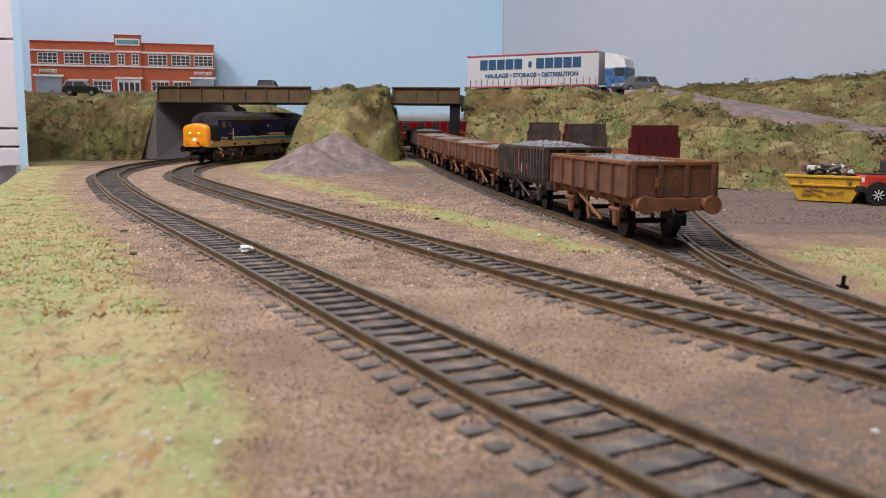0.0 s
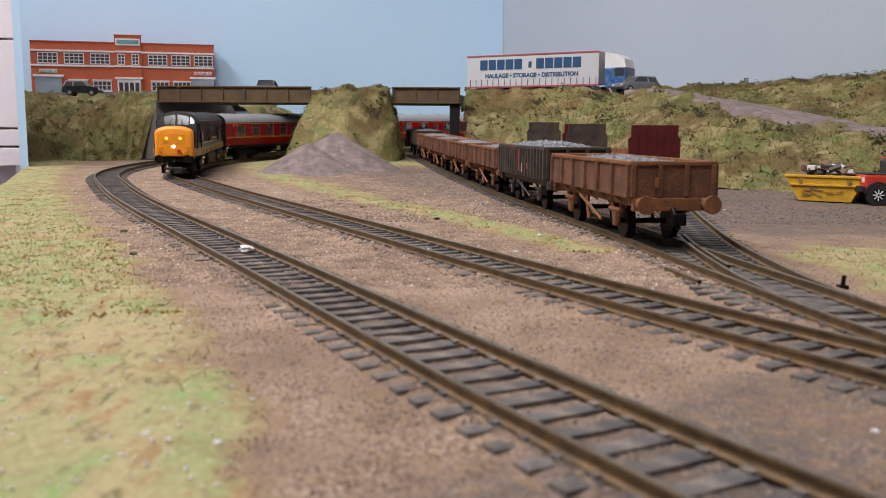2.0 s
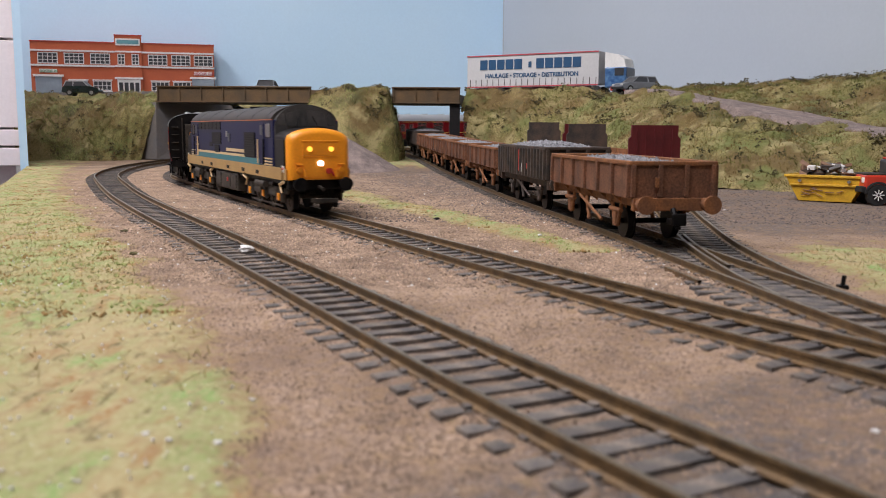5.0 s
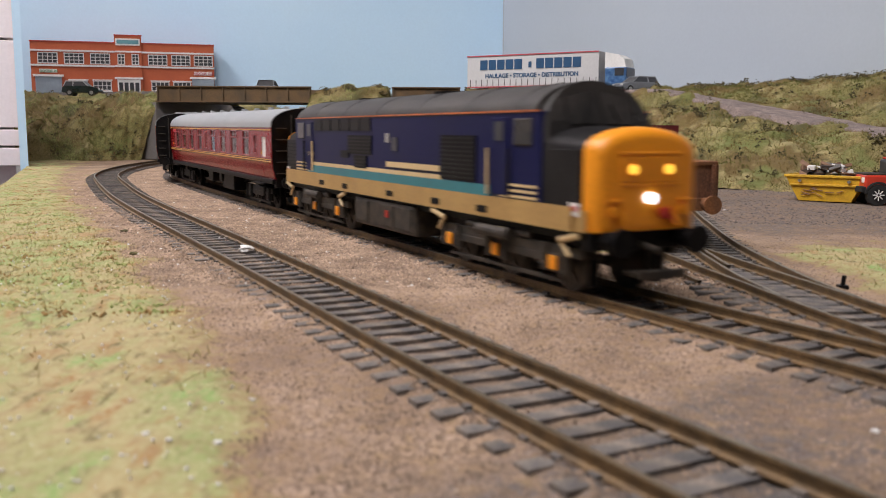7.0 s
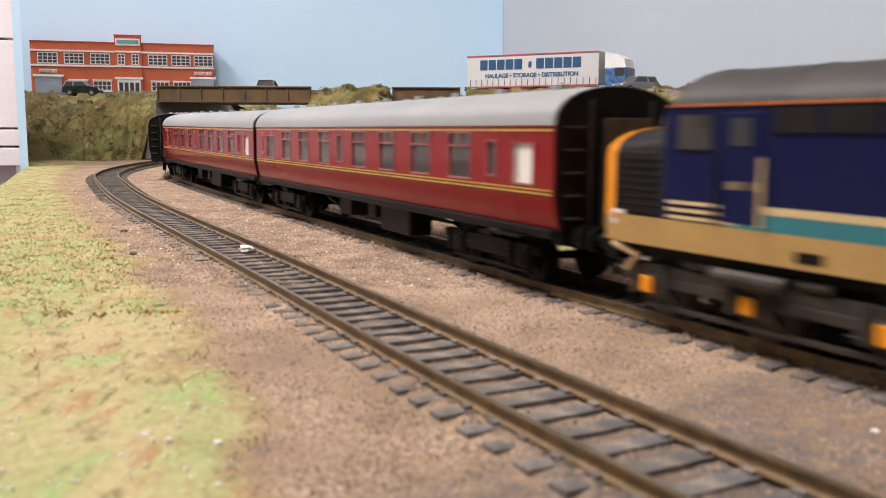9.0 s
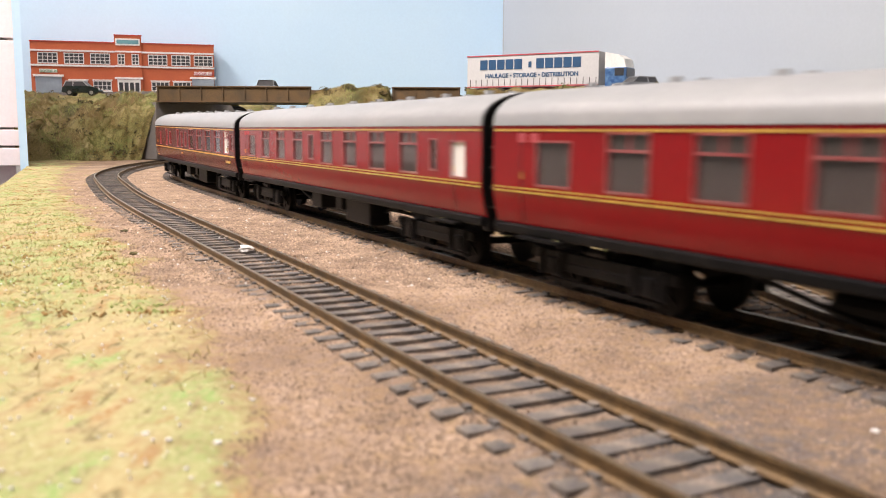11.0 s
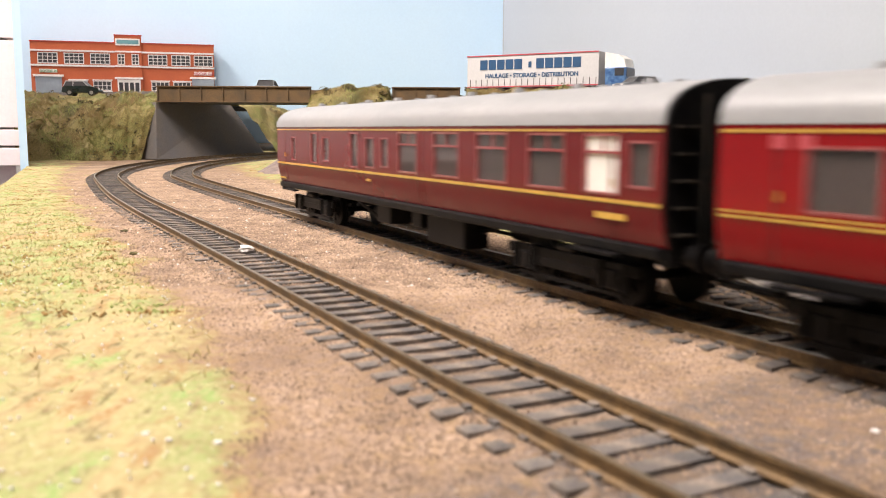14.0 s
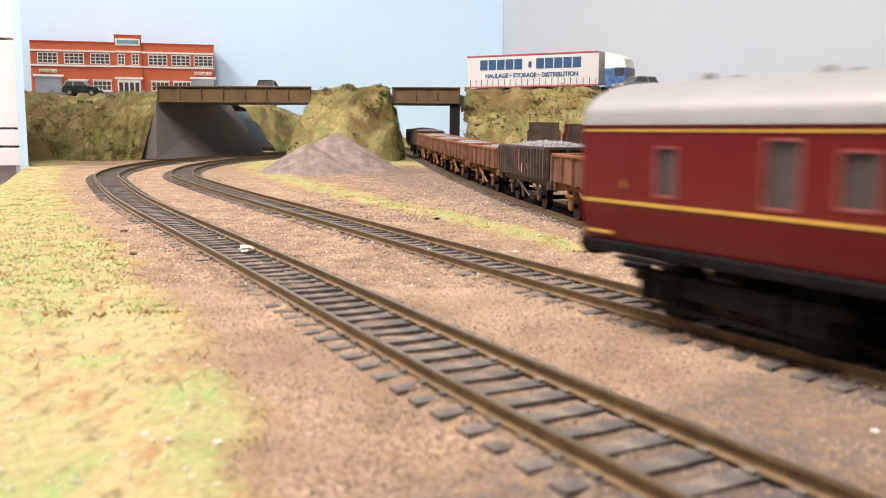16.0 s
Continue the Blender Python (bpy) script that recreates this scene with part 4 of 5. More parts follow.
def build_coach(layout, label, double_line, brake):
    t = thing("carriage", label, "railway carriage", group="carriages of the train")
    H, L = 17.9, 258.0
    z0, z1 = 15.3, 39.2
    paint = "maroon_dull" if brake else "maroon"

    def tuck(z):
        """How far the side curves in towards the solebar."""
        return 1.7 * (max(0.0, 24.6 - z) / 9.3) ** 1.7

    def skin(bm, s, x0, x1, za, zb, out, thick):
        """A sheet that follows the curve of the side."""
        zs = np.linspace(za, zb, 9)
        prism(bm, [(s * (H + out - tuck(z)), z) for z in zs] + [(s * (H + out - thick - tuck(z)), z) for z in zs[::-1]], x0, x1, "x")
    for s in (-1, 1):
        bm = bmesh.new()
        y = s * (H - 0.4)
        cuts = [(a - L / 2, b - L / 2, c, d) for a, b, c, d, _ in layout] if s < 0 else [(L / 2 - b, L / 2 - a, c, d) for a, b, c, d, _ in reversed(layout)]
        skin(bm, s, -L / 2, L / 2, z0, 24.9, 0.0, 0.8)
        box(bm, 0, y, (37.5 + z1) / 2, L, 0.8, z1 - 37.5)
        x = -L / 2
        for a, b, c, d in cuts:
            box(bm, (x + a) / 2, y, 31.2, a - x, 0.8, 12.6)
            box(bm, (a + b) / 2, y, (24.9 + c) / 2, b - a, 0.8, max(c - 24.9, 0.05))
            box(bm, (a + b) / 2, y, (37.5 + d) / 2, b - a, 0.8, max(37.5 - d, 0.05))
            x = b
        box(bm, (x + L / 2) / 2, y, 31.2, L / 2 - x, 0.8, 12.6)
        side = part("body_side", bm, paint, t, "glossy maroon body side", True)
        for (a, b, c, d), kind in zip(cuts, [w[4] for w in (layout if s < 0 else reversed(layout))]):
            mid = (a + b) / 2
            p = boxpart("window_pane", "white_blind" if kind >= 2 else "glass", side, mid, s * (H - 0.55), (c + d) / 2, b - a, 0.3, d - c, 0, "white obscured pane" if kind >= 2 else "")
            p.visible_shadow = kind >= 2
            bm = bmesh.new()
            for xx in (a, b):
                box(bm, xx, s * (H - 0.15), (c + d) / 2, 0.5, 0.6, d - c + 0.5)
            for zz in (c, d):
                box(bm, mid, s * (H - 0.15), zz, b - a + 0.5, 0.6, 0.5)
            if kind in (1, 3):
                box(bm, mid, s * (H - 0.2), d - 3.6, b - a, 0.6, 0.55)
                box(bm, mid, s * (H - 0.35), d - 1.8, 0.5, 0.4, 3.4)
            part("window_frame", bm, "glazing_edge", side)
        lines = [(23.35, 0.4), (24.25, 0.3)] if double_line else [(23.6, 0.75)]
        for z, h in lines + [(38.0, 0.5)]:
            boxpart("gold_line", "gold", side, 0, s * (H + 0.08), z, L - 1, 0.24, h)
        if brake:
            for xx in (-19, -22.5):
                bm = bmesh.new()
                skin(bm, s, xx * s - 0.17, xx * s + 0.17, 16, 37, 0.12, 0.2)
                part("door_joint", bm, "wagon_red", side)
            boxpart("door_plate", "gold", side, -20.5, s * (H - 0.1), 21.0, 3.6, 0.3, 0.8)
            boxpart("number_panel", "gold", side, 113, s * (H - 0.2), 20.4, 10, 0.24, 1.3)
            boxpart("end_line", "gold", side, -124.5, s * (H - 1.1), 17.0, 8, 0.24, 0.7)
        else:
            for xx in (111.5, 116.5):
                boxpart("warning_label", "red_ink", side, xx * -s * -1, s * (H + 0.1), 36.2, 3.0, 0.2, 2.2)
        for xx in (L / 2 - 16, -L / 2 + 12):
            bm = bmesh.new()
            skin(bm, s, xx - 0.15, xx + 0.15, 16, 37.5, 0.1, 0.2)
            part("door_joint", bm, "wagon_red", side)
            bm = bmesh.new()
            rod(bm, (xx + 1.2, s * (H + 0.5), 26.5), (xx + 1.2, s * (H + 0.5), 28.2), 0.25, 6)
            part("door_handle", bm, "gold", side)
        for xx in (-62, 62):
            boxpart("footboard", "black", t, xx * 1.75, s * (H + 0.4), 12.6, 16, 2.2, 0.6)
        boxpart("solebar", "black", t, 0, s * (H - 1.5), 14.1, L - 2, 1.8, 2.4, 0.5)
    bm = bmesh.new()
    loft(bm, [arc_ring(x, H + 0.25, 39.1, 48.3, 18) for x in (-L / 2, L / 2)])
    roof = part("roof", bm, "coach_roof", t, "pale grey arched roof", True)
    for i in range(9):
        for s in (-1, 1):
            bm = bmesh.new()
            rod(bm, (-108 + 27 * i, s * 4, 47.6), (-108 + 27 * i, s * 4, 49.2), 1.7, 10, 1.3)
            part("ventilator", bm, "coach_roof", roof)
    boxpart("floor_pan", "black", t, 0, 0, 14.8, L - 2, 2 * H - 3, 1.2)
    boxpart("corridor_wall", "seat_brown", t, 0, 5.5 if brake else 0.4, 21.2, L - 10, 0.8, 12)
    for i in range(13):
        x = -L / 2 + 14 + i * 19.2
        boxpart("seat", "seat_blue" if brake else "seat_brown", t, x, -9.5, 22.5 if brake else 21, 9, 13, 17 if brake else 13, 0.8)
        boxpart("compartment_wall", "seat_brown", t, x + 9, -9, 26, 0.8, 14, 21)
    for e in (-1, 1):
        bm = bmesh.new()
        out = arc_ring(e * (L / 2 - 0.2), H - 0.2, 39.0, 48.1, 14)
        out = [(e * (L / 2 - 0.2), k * (H - 0.2 - tuck(z)), z) for k, z in ((1, 15), (1, 18), (1, 21), (1, 24.6))] + out + [(e * (L / 2 - 0.2), k * (H - 0.2 - tuck(z)), z) for k, z in ((-1, 24.6), (-1, 21), (-1, 18), (-1, 15))]
        loft(bm, [out, [(p[0] + e * 0.9, p[1], p[2]) for p in out]])
        end = part("end_wall", bm, paint if (brake and e < 0) else "black", t, "flat black end wall")
        bm = bmesh.new()
        box(bm, e * (L / 2 + 1.8), 0, 28, 3.2, 12.4, 25, 1.4)
        part("gangway", bm, "black", end)
        bm = bmesh.new()
        box(bm, e * (L / 2 + 3.6), 0, 28, 0.5, 13.4, 26, 0.4)
        part("gangway_shield", bm, "dark_grey", end)
        for s in (-1, 1):
            for k in range(5):
                boxpart("end_step", "dark_grey", end, e * (L / 2 + 1.4), s * 13.4, 18 + 5.2 * k, 1.5, 4.6, 0.5)
            bm = bmesh.new()
            rod(bm, (e * (L / 2 + 1.3), s * 8.6, 16), (e * (L / 2 + 1.3), s * 8.6, 45), 0.35, 6)
            part("end_pipe", bm, "dark_grey", end)
        boxpart("headstock", "black", t, e * (L / 2 - 1), 0, 13.4, 3, 32, 3.6, 0.3)
        buffers(t, e * (L / 2 + 0.4), e, material="black", reach_out=4.6, head=2.8)
        bm = bmesh.new()
        box(bm, e * (L / 2 + 2), 0, 7.5, 8, 3, 1.2, 0.3)
        part("coupling", bm, "black", t)
    for x, w, h in ((32, 24, 8.4), (-14, 12, 6.2), (12, 7, 5.0)):
        for s in (-1, 1):
            boxpart("equipment_box", "black", t, (x if s < 0 else -x), s * 11, 13 - h / 2, w, 8, h, 0.5)
    for x0, x1, y, r in ((-38, -24, -6, 3.0), (52, 40, 5, 2.6)):
        bm = bmesh.new()
        rod(bm, (x0, y, 8.6), (x1, y, 8.6), r, 14)
        part("air_cylinder", bm, "black", t)
    for s in (-1, 1):
        bm = bmesh.new()
        rod(bm, (-58, s * 9, 12.6), (-30, s * 9, 6.4), 0.6, 6)
        rod(bm, (-30, s * 9, 6.4), (30, s * 9, 6.4), 0.6, 6)
        rod(bm, (30, s * 9, 6.4), (58, s * 9, 12.6), 0.6, 6)
        part("truss_rod", bm, "black", t)
    for x in (-92, 92):
        b = bogie(t, x, (-17, 17), 6.3, 8.8, 13.2, "black")
        BOGIES.append((b, x, t))
    return t


def mark_new(build, *args):
    """Build a vehicle and return it with its own bogies and wheels."""
    b0, w0 = len(BOGIES), len(WHEELS)
    t = build(*args)
    return t, BOGIES[b0:], WHEELS[w0:]


LOCO = mark_new(build_loco)
COACHES = [mark_new(build_coach, CORRIDOR, "maroon corridor carriage with gold lining and grey roof", True, False),
           mark_new(build_coach, CORRIDOR, "maroon corridor carriage coupled mid-train", True, False),
           mark_new(build_coach, BRAKE, "maroon brake carriage at the rear of the train", False, True)]
SPEED = 112.0
WAYMARK = reach(MAIN, 274)
TRAVEL = [0.000972, -0.034154, 0.321546, 0.622905, 95.171803, -657.52337]


def front_at(u):
    """How far along the main line the train's front has come."""
    return WAYMARK + float(np.polyval(TRAVEL, u))


OFFSETS = [0.0, 258.0, 523.5, 794.5]


def rail_pose(line, s, half):
    """Pose of a vehicle whose pivots stand half mm before and behind s."""
    a, _ = along(line, s - half)
    b, _ = along(line, s + half)
    za, zb = float(rise(a[1])), float(rise(b[1]))
    c = (a + b) / 2
    d = b - a
    return mm(c[0], c[1], (za + zb) / 2, math.degrees(math.atan2(d[1], d[0])), 0, -math.degrees(math.atan2(zb - za, np.linalg.norm(d))))


def motions():
    for (t, bogies, wheels), off in zip([LOCO] + COACHES, OFFSETS):
        half = 74.0 if off == 0 else 92.0
        mid = lambda u: front_at(u) - 116.0 - off
        times = [16.0 * i / 64 for i in range(65)]
        walk(t, [(u, rail_pose(MAIN, mid(u), half)) for u in times])
        for b, x, _ in bogies:
            rows = []
            for u in times:
                p, d = along(MAIN, mid(u) + x)
                h = rail_pose(MAIN, mid(u), half).to_euler().z
                turn = (math.atan2(d[1], d[0]) - h + math.pi) % (2 * math.pi) - math.pi
                rows.append((u, mm(x, 0, 0, math.degrees(turn))))
            walk(b, rows)
        for w, x, r in wheels:
            n = 240
            walk(w, [(16.0 * i / n, mm(x, 0, r) @ pose(0, 0, 0, 0, math.degrees(SPEED * 16.0 * i / n / r) % 360, 0)) for i in range(n + 1)])


# ---- standing wagons ----
def chassis(t, L, W, z, material, wb):
    for s in (-1, 1):
        boxpart("solebar", material, t, 0, s * (W / 2 - 3.5), z - 1.5, L, 1.6, 3, 0.2)
        for x in (-wb / 2, wb / 2):
            bm = bmesh.new()
            box(bm, x, s * 12, 7, 3.6, 2, 5.5, 0.4)
            for d in (-1, 1):
                rod(bm, (x + d * 5.5, s * 12, z - 2), (x + d * 1.5, s * 12, 5), 0.7, 6)
            rod(bm, (x - 6, s * 12.4, 10.2), (x + 6, s * 12.4, 10.2), 0.9, 8)
            part("axle_guard", bm, material, t)
    for x in (-wb / 2, wb / 2):
        bm = bmesh.new()
        for s in (-1, 1):
            rod(bm, (x, s * 7.4, 6), (x, s * 9.6, 6), 6.0, 24)
            rod(bm, (x, s * 6.9, 6), (x, s * 7.5, 6), 6.6, 24)
        rod(bm, (x, -11, 6), (x, 11, 6), 1, 8)
        part("wheelset", bm, "black", t)
    for e in (-1, 1):
        boxpart("headstock", material, t, e * L / 2, 0, z - 2, 2.2, W - 2, 4.4, 0.3)
        buffers(t, e * (L / 2 + 1), e, material=material, reach_out=6)
        bm = bmesh.new()
        box(bm, e * (L / 2 + 3.5), 0, 8, 7, 4, 2.0, 0.5)
        box(bm, e * (L / 2 + 6.5), 0, 9, 1.4, 5, 4, 0.4)
        rod(bm, (e * (L / 2 + 1), 0, 12), (e * (L / 2 + 6), 0, 6), 1.0, 8)
        part("coupling", bm, "black", t)
    for s in (-1, 1):
        bm = bmesh.new()
        rod(bm, (-wb * 0.2, s * 13.5, z - 3), (wb * 0.3, s * 13.8, 5.5), 0.6, 6)
        rod(bm, (-4, s * 13, z - 3), (0, s * 13, 4), 0.8, 6)
        part("brake_lever", bm, material, t)


def build_wagon(L, W, z0, z1, ribs, material, label, m, load, deep=False, seed=1):
    """An open two-axle wagon: plate sides with a top rail and upright ribs, and its load of stone."""
    t = thing("open_wagon", label, "wagon", m, "wagons on the siding")
    chassis(t, L, W, z0, "rust_light" if material == "rust" else material, L * 0.58)
    boxpart("floor", material, t, 0, 0, z0 + 0.6, L - 1, W - 1, 1.2)
    for s in (-1, 1):
        side = boxpart("side_plate", material, t, 0, s * (W / 2 - 0.6), (z0 + z1) / 2, L, 1.0, z1 - z0)
        boxpart("top_rail", "rust_light" if material == "rust" else material, side, 0, s * (W / 2 - 0.4), z1, L + 1, 2.0, 1.5, 0.35)
        for i in range(ribs + 1):
            x = -L / 2 + 0.8 + (L - 1.6) * i / ribs
            boxpart("side_rib", material, side, x, s * (W / 2 + 0.45), (z0 + z1) / 2, 1.5 if not deep else 1.9, 1.3, z1 - z0 - 1, 0.2)
        if not deep:
            for i in range(1, ribs):
                x = -L / 2 + L * i / ribs
                bm = bmesh.new()
                prism(bm, [(s * (W / 2 + 0.4), z0 + 0.5), (s * (W / 2 - 5), z0 + 0.5), (s * (W / 2 - 5), z0 - 4.5)], x - 0.6, x + 0.6, "x")
                part("bracket", bm, "rust_light", side)
        else:
            boxpart("wagon_panel", "red", side, -2 * s * -1, s * (W / 2 + 0.3), (z0 + z1) / 2 + 0.5, 5, 0.5, z1 - z0 - 4)
            boxpart("wagon_panel", "red", side, 18, s * (W / 2 + 0.3), (z0 + z1) / 2 - 2, 4, 0.5, 3)
            boxpart("label_plate", "white", side, 7, s * (W / 2 + 0.5), (z0 + z1) / 2 - 3, 2.6, 0.5, 4.4)
    for e in (-1, 1):
        end = boxpart("end_plate", material, t, e * (L / 2 - 0.5), 0, (z0 + z1) / 2, 1.0, W - 1, z1 - z0)
        boxpart("top_rail", "rust_light" if material == "rust" else material, end, e * (L / 2 - 0.3), 0, z1, 2.0, W + 0.6, 1.5, 0.35)
        for k in (-1, -0.33, 0.33, 1):
            boxpart("end_rib", material, end, e * (L / 2 + 0.5), k * (W / 2 - 1), (z0 + z1) / 2, 1.3, 1.6, z1 - z0 - 1, 0.2)
        boxpart("lamp_bracket", "rust_light", end, e * (L / 2 + 1.2), e * -6, (z0 + z1) / 2 - 0.5, 0.9, 1.4, 3.4, 0.2)
    rng = np.random.default_rng(seed)
    n = 900
    x, y = rng.uniform(-L / 2 + 2, L / 2 - 2, n), rng.uniform(-W / 2 + 1.8, W / 2 - 1.8, n)
    hump = 1 - (2 * x / L) ** 2 * 0.6 - (2 * y / W) ** 2 * 0.5
    z = z1 - load + 4.5 * np.maximum(hump, 0) + rng.uniform(-0.4, 0.5, n)
    crumbs("stone_load", np.stack([x, y, z], 1), rng.uniform(0.8, 1.7, n), "stone_load", "heaped pale grey stone chippings", "", seed, t)
    bm = bmesh.new()
    box(bm, 0, 0, (z0 + z1 - load) / 2, L - 2.2, W - 2.4, z1 - load - z0)
    part("load_bed", bm, "stone_load", t)
    return t


def stand_on(line, s, half=35.0):
    return rail_pose(line, s, half)


END_S = reach(SIDING, 300) - 50
for i, (L, kind) in enumerate(((104, "rust"), (106, "deep"), (98, "rust"), (98, "rust"), (104, "rust"), (104, "rust"), (104, "deep"))):
    s = END_S - 117 * i
    if kind == "deep":
        build_wagon(L, 30.5, 15.0, 30.0, 17, "wagon_dark", "dirty dark ribbed box wagon loaded with stone", stand_on(SIDING, s), 2.4, True, i + 1)
    else:
        build_wagon(L, 30.0, 15.6, 27.4, 6, "rust", "rust-brown open ballast wagon loaded with stone chippings", stand_on(SIDING, s), 4.2, False, i + 1)


def build_flat(m, end_material, label, side_material="timber"):
    t = thing("flat_wagon", label, "wagon", m, "wagons on the spur")
    L, W = 150, 32
    chassis(t, L, W, 16, "wagon_red", 96)
    boxpart("deck", "timber", t, 0, 0, 17.2, L, W, 2)
    for s in (-1, 1):
        for k in range(6):
            boxpart("drop_side", "skip" if side_material == "skip" else "rust_light", t, -L / 2 + 14 + k * 24.4, s * (W / 2), 21.4, 23.6, 1, 6.4, 0.2)
        boxpart("side_rail", "wagon_red", t, 0, s * (W / 2), 16, L, 1.4, 4)
    for e in (-1, 1):
        bm = bmesh.new()
        prism(bm, [(-16, 18), (16, 18), (16, 34), (14.4, 35.5), (14.4, 42), (-14.4, 42), (-14.4, 35.5), (-16, 34)], e * L / 2 - 1, e * L / 2 + 1, "x")
        end = part("end_board", bm, end_material if e > 0 else "wagon_dark", t, "tall stepped end board")
        for y in (-11, -5.5, 0, 5.5, 11):
            boxpart("end_rib", end_material if e > 0 else "wagon_dark", end, e * (L / 2 + 1.3), y, 29, 0.8, 1.0, 21)
    return t


s0 = reach(SPUR, 538)
build_flat(stand_on(SPUR, s0 - 75, 45), "wagon_red", "dark red flat wagon with a tall end board")
build_flat(stand_on(SPUR, s0 - 75 - 164, 45), "wagon_red", "flat wagon with brown drop sides and end boards")


# ---- factory ----
def build_factory():
    """A two-storey brick front with stone bands; local x along the front, y into the building."""
    t = thing("factory", "two-storey orange brick factory with white bands", "factory", mm(-666, 1450, 90.5, math.degrees(math.atan2(65, 279))))
    L, Ht, D = 286, 86, 26
    wall = boxpart("wall", "brick", t, L / 2, D / 2, Ht / 2 + 1, L, D, Ht + 2)
    boxpart("wall_pier", "brick", t, 150, -1.2, 49.5, 42, 4, 101, 0.3)
    boxpart("coping", "red", t, L / 2, D / 2, Ht + 2.2, L + 1.5, D + 2, 1.6)
    boxpart("coping", "red", t, 150, -1.2, 100.4, 43.5, 5.4, 1.6)
    boxpart("roof", "dark_grey", t, L / 2, D / 2, Ht + 2.4, L - 4, D - 3, 1)
    for z, h in ((73.5, 2.6), (50, 2.8)):
        boxpart("stone_band", "white", t, L / 2, -0.7, z, L + 1, 2.4, h)
        boxpart("stone_band", "white", t, 150, -3.4, z + 0.4, 41, 2.2, h)

    def window(x, z, w, h, cols, rows):
        y = -0.4 if abs(x - 150) > 20 else -3.3
        win = boxpart("window", "white", t, x, y, z, w + 1.6, 1.4, h + 1.6)
        for i in range(cols):
            for j in range(rows):
                boxpart("pane", "glass_dark", win, x + w * ((i + 0.5) / cols - 0.5), y - 0.75, z + h * ((j + 0.5) / rows - 0.5), w / cols - 1.1, 0.3, h / rows - 1.0)

    for x in (26, 66, 106, 196, 233, 269):
        window(x, 61.5, 29, 16, 4, 3)
    for x in (139, 161):
        window(x, 61.5, 10, 16, 2, 3)
    for x in (71, 108, 199, 234):
        window(x, 18.5, 27, 14, 4, 2)
        boxpart("sill", "white", t, x, -1.0, 9.4, 31, 2.4, 1.8)
        boxpart("lintel", "white", t, x, -1.0, 27.4, 31, 2.4, 1.8)
    for x, w in ((26, 40), (268, 36)):
        door = boxpart("loading_door", "grey_door", t, x, -0.6, 16, w, 1.6, 32, 0, "grey roller shutter")
        for k in range(12):
            boxpart("shutter_slat", "grey_door", door, x, -1.6, 1.6 + 2.6 * k, w - 1, 0.6, 2.0)
        boxpart("lintel", "white", t, x, -1.4, 33.4, w + 6, 3.2, 3.4)
    e = boxpart("entrance", "white", t, 150, -3.6, 14, 36, 1.6, 30, 0, "white-framed entrance doors")
    for i in range(4):
        boxpart("door_glass", "glass_dark", e, 137.5 + 8.4 * i, -4.6, 12.5, 6.2, 0.6, 23)
    boxpart("lintel", "white", t, 150, -4.4, 31, 44, 3, 2.8)
    sign = boxpart("sign_board", "white", t, 150, -3.6, 89.5, 38, 1.6, 11)
    boxpart("sign_mark", "teal_ink", sign, 150, -4.6, 89.5, 34, 0.4, 6.2)
    for x, w, ink, text in ((26, 26, "green_ink", "GOODS IN"), (268, 28, "red_ink", "GOODS OUT")):
        p = boxpart("sign_board", "white", t, x, -1.0, 41, w + 1, 1.4, 5.6)
        letters("lettering", text, 5.6, ink, p, mm(x - w / 2, -1.9, 39.0, 0, 90), "", 0.25)
    return t


build_factory()


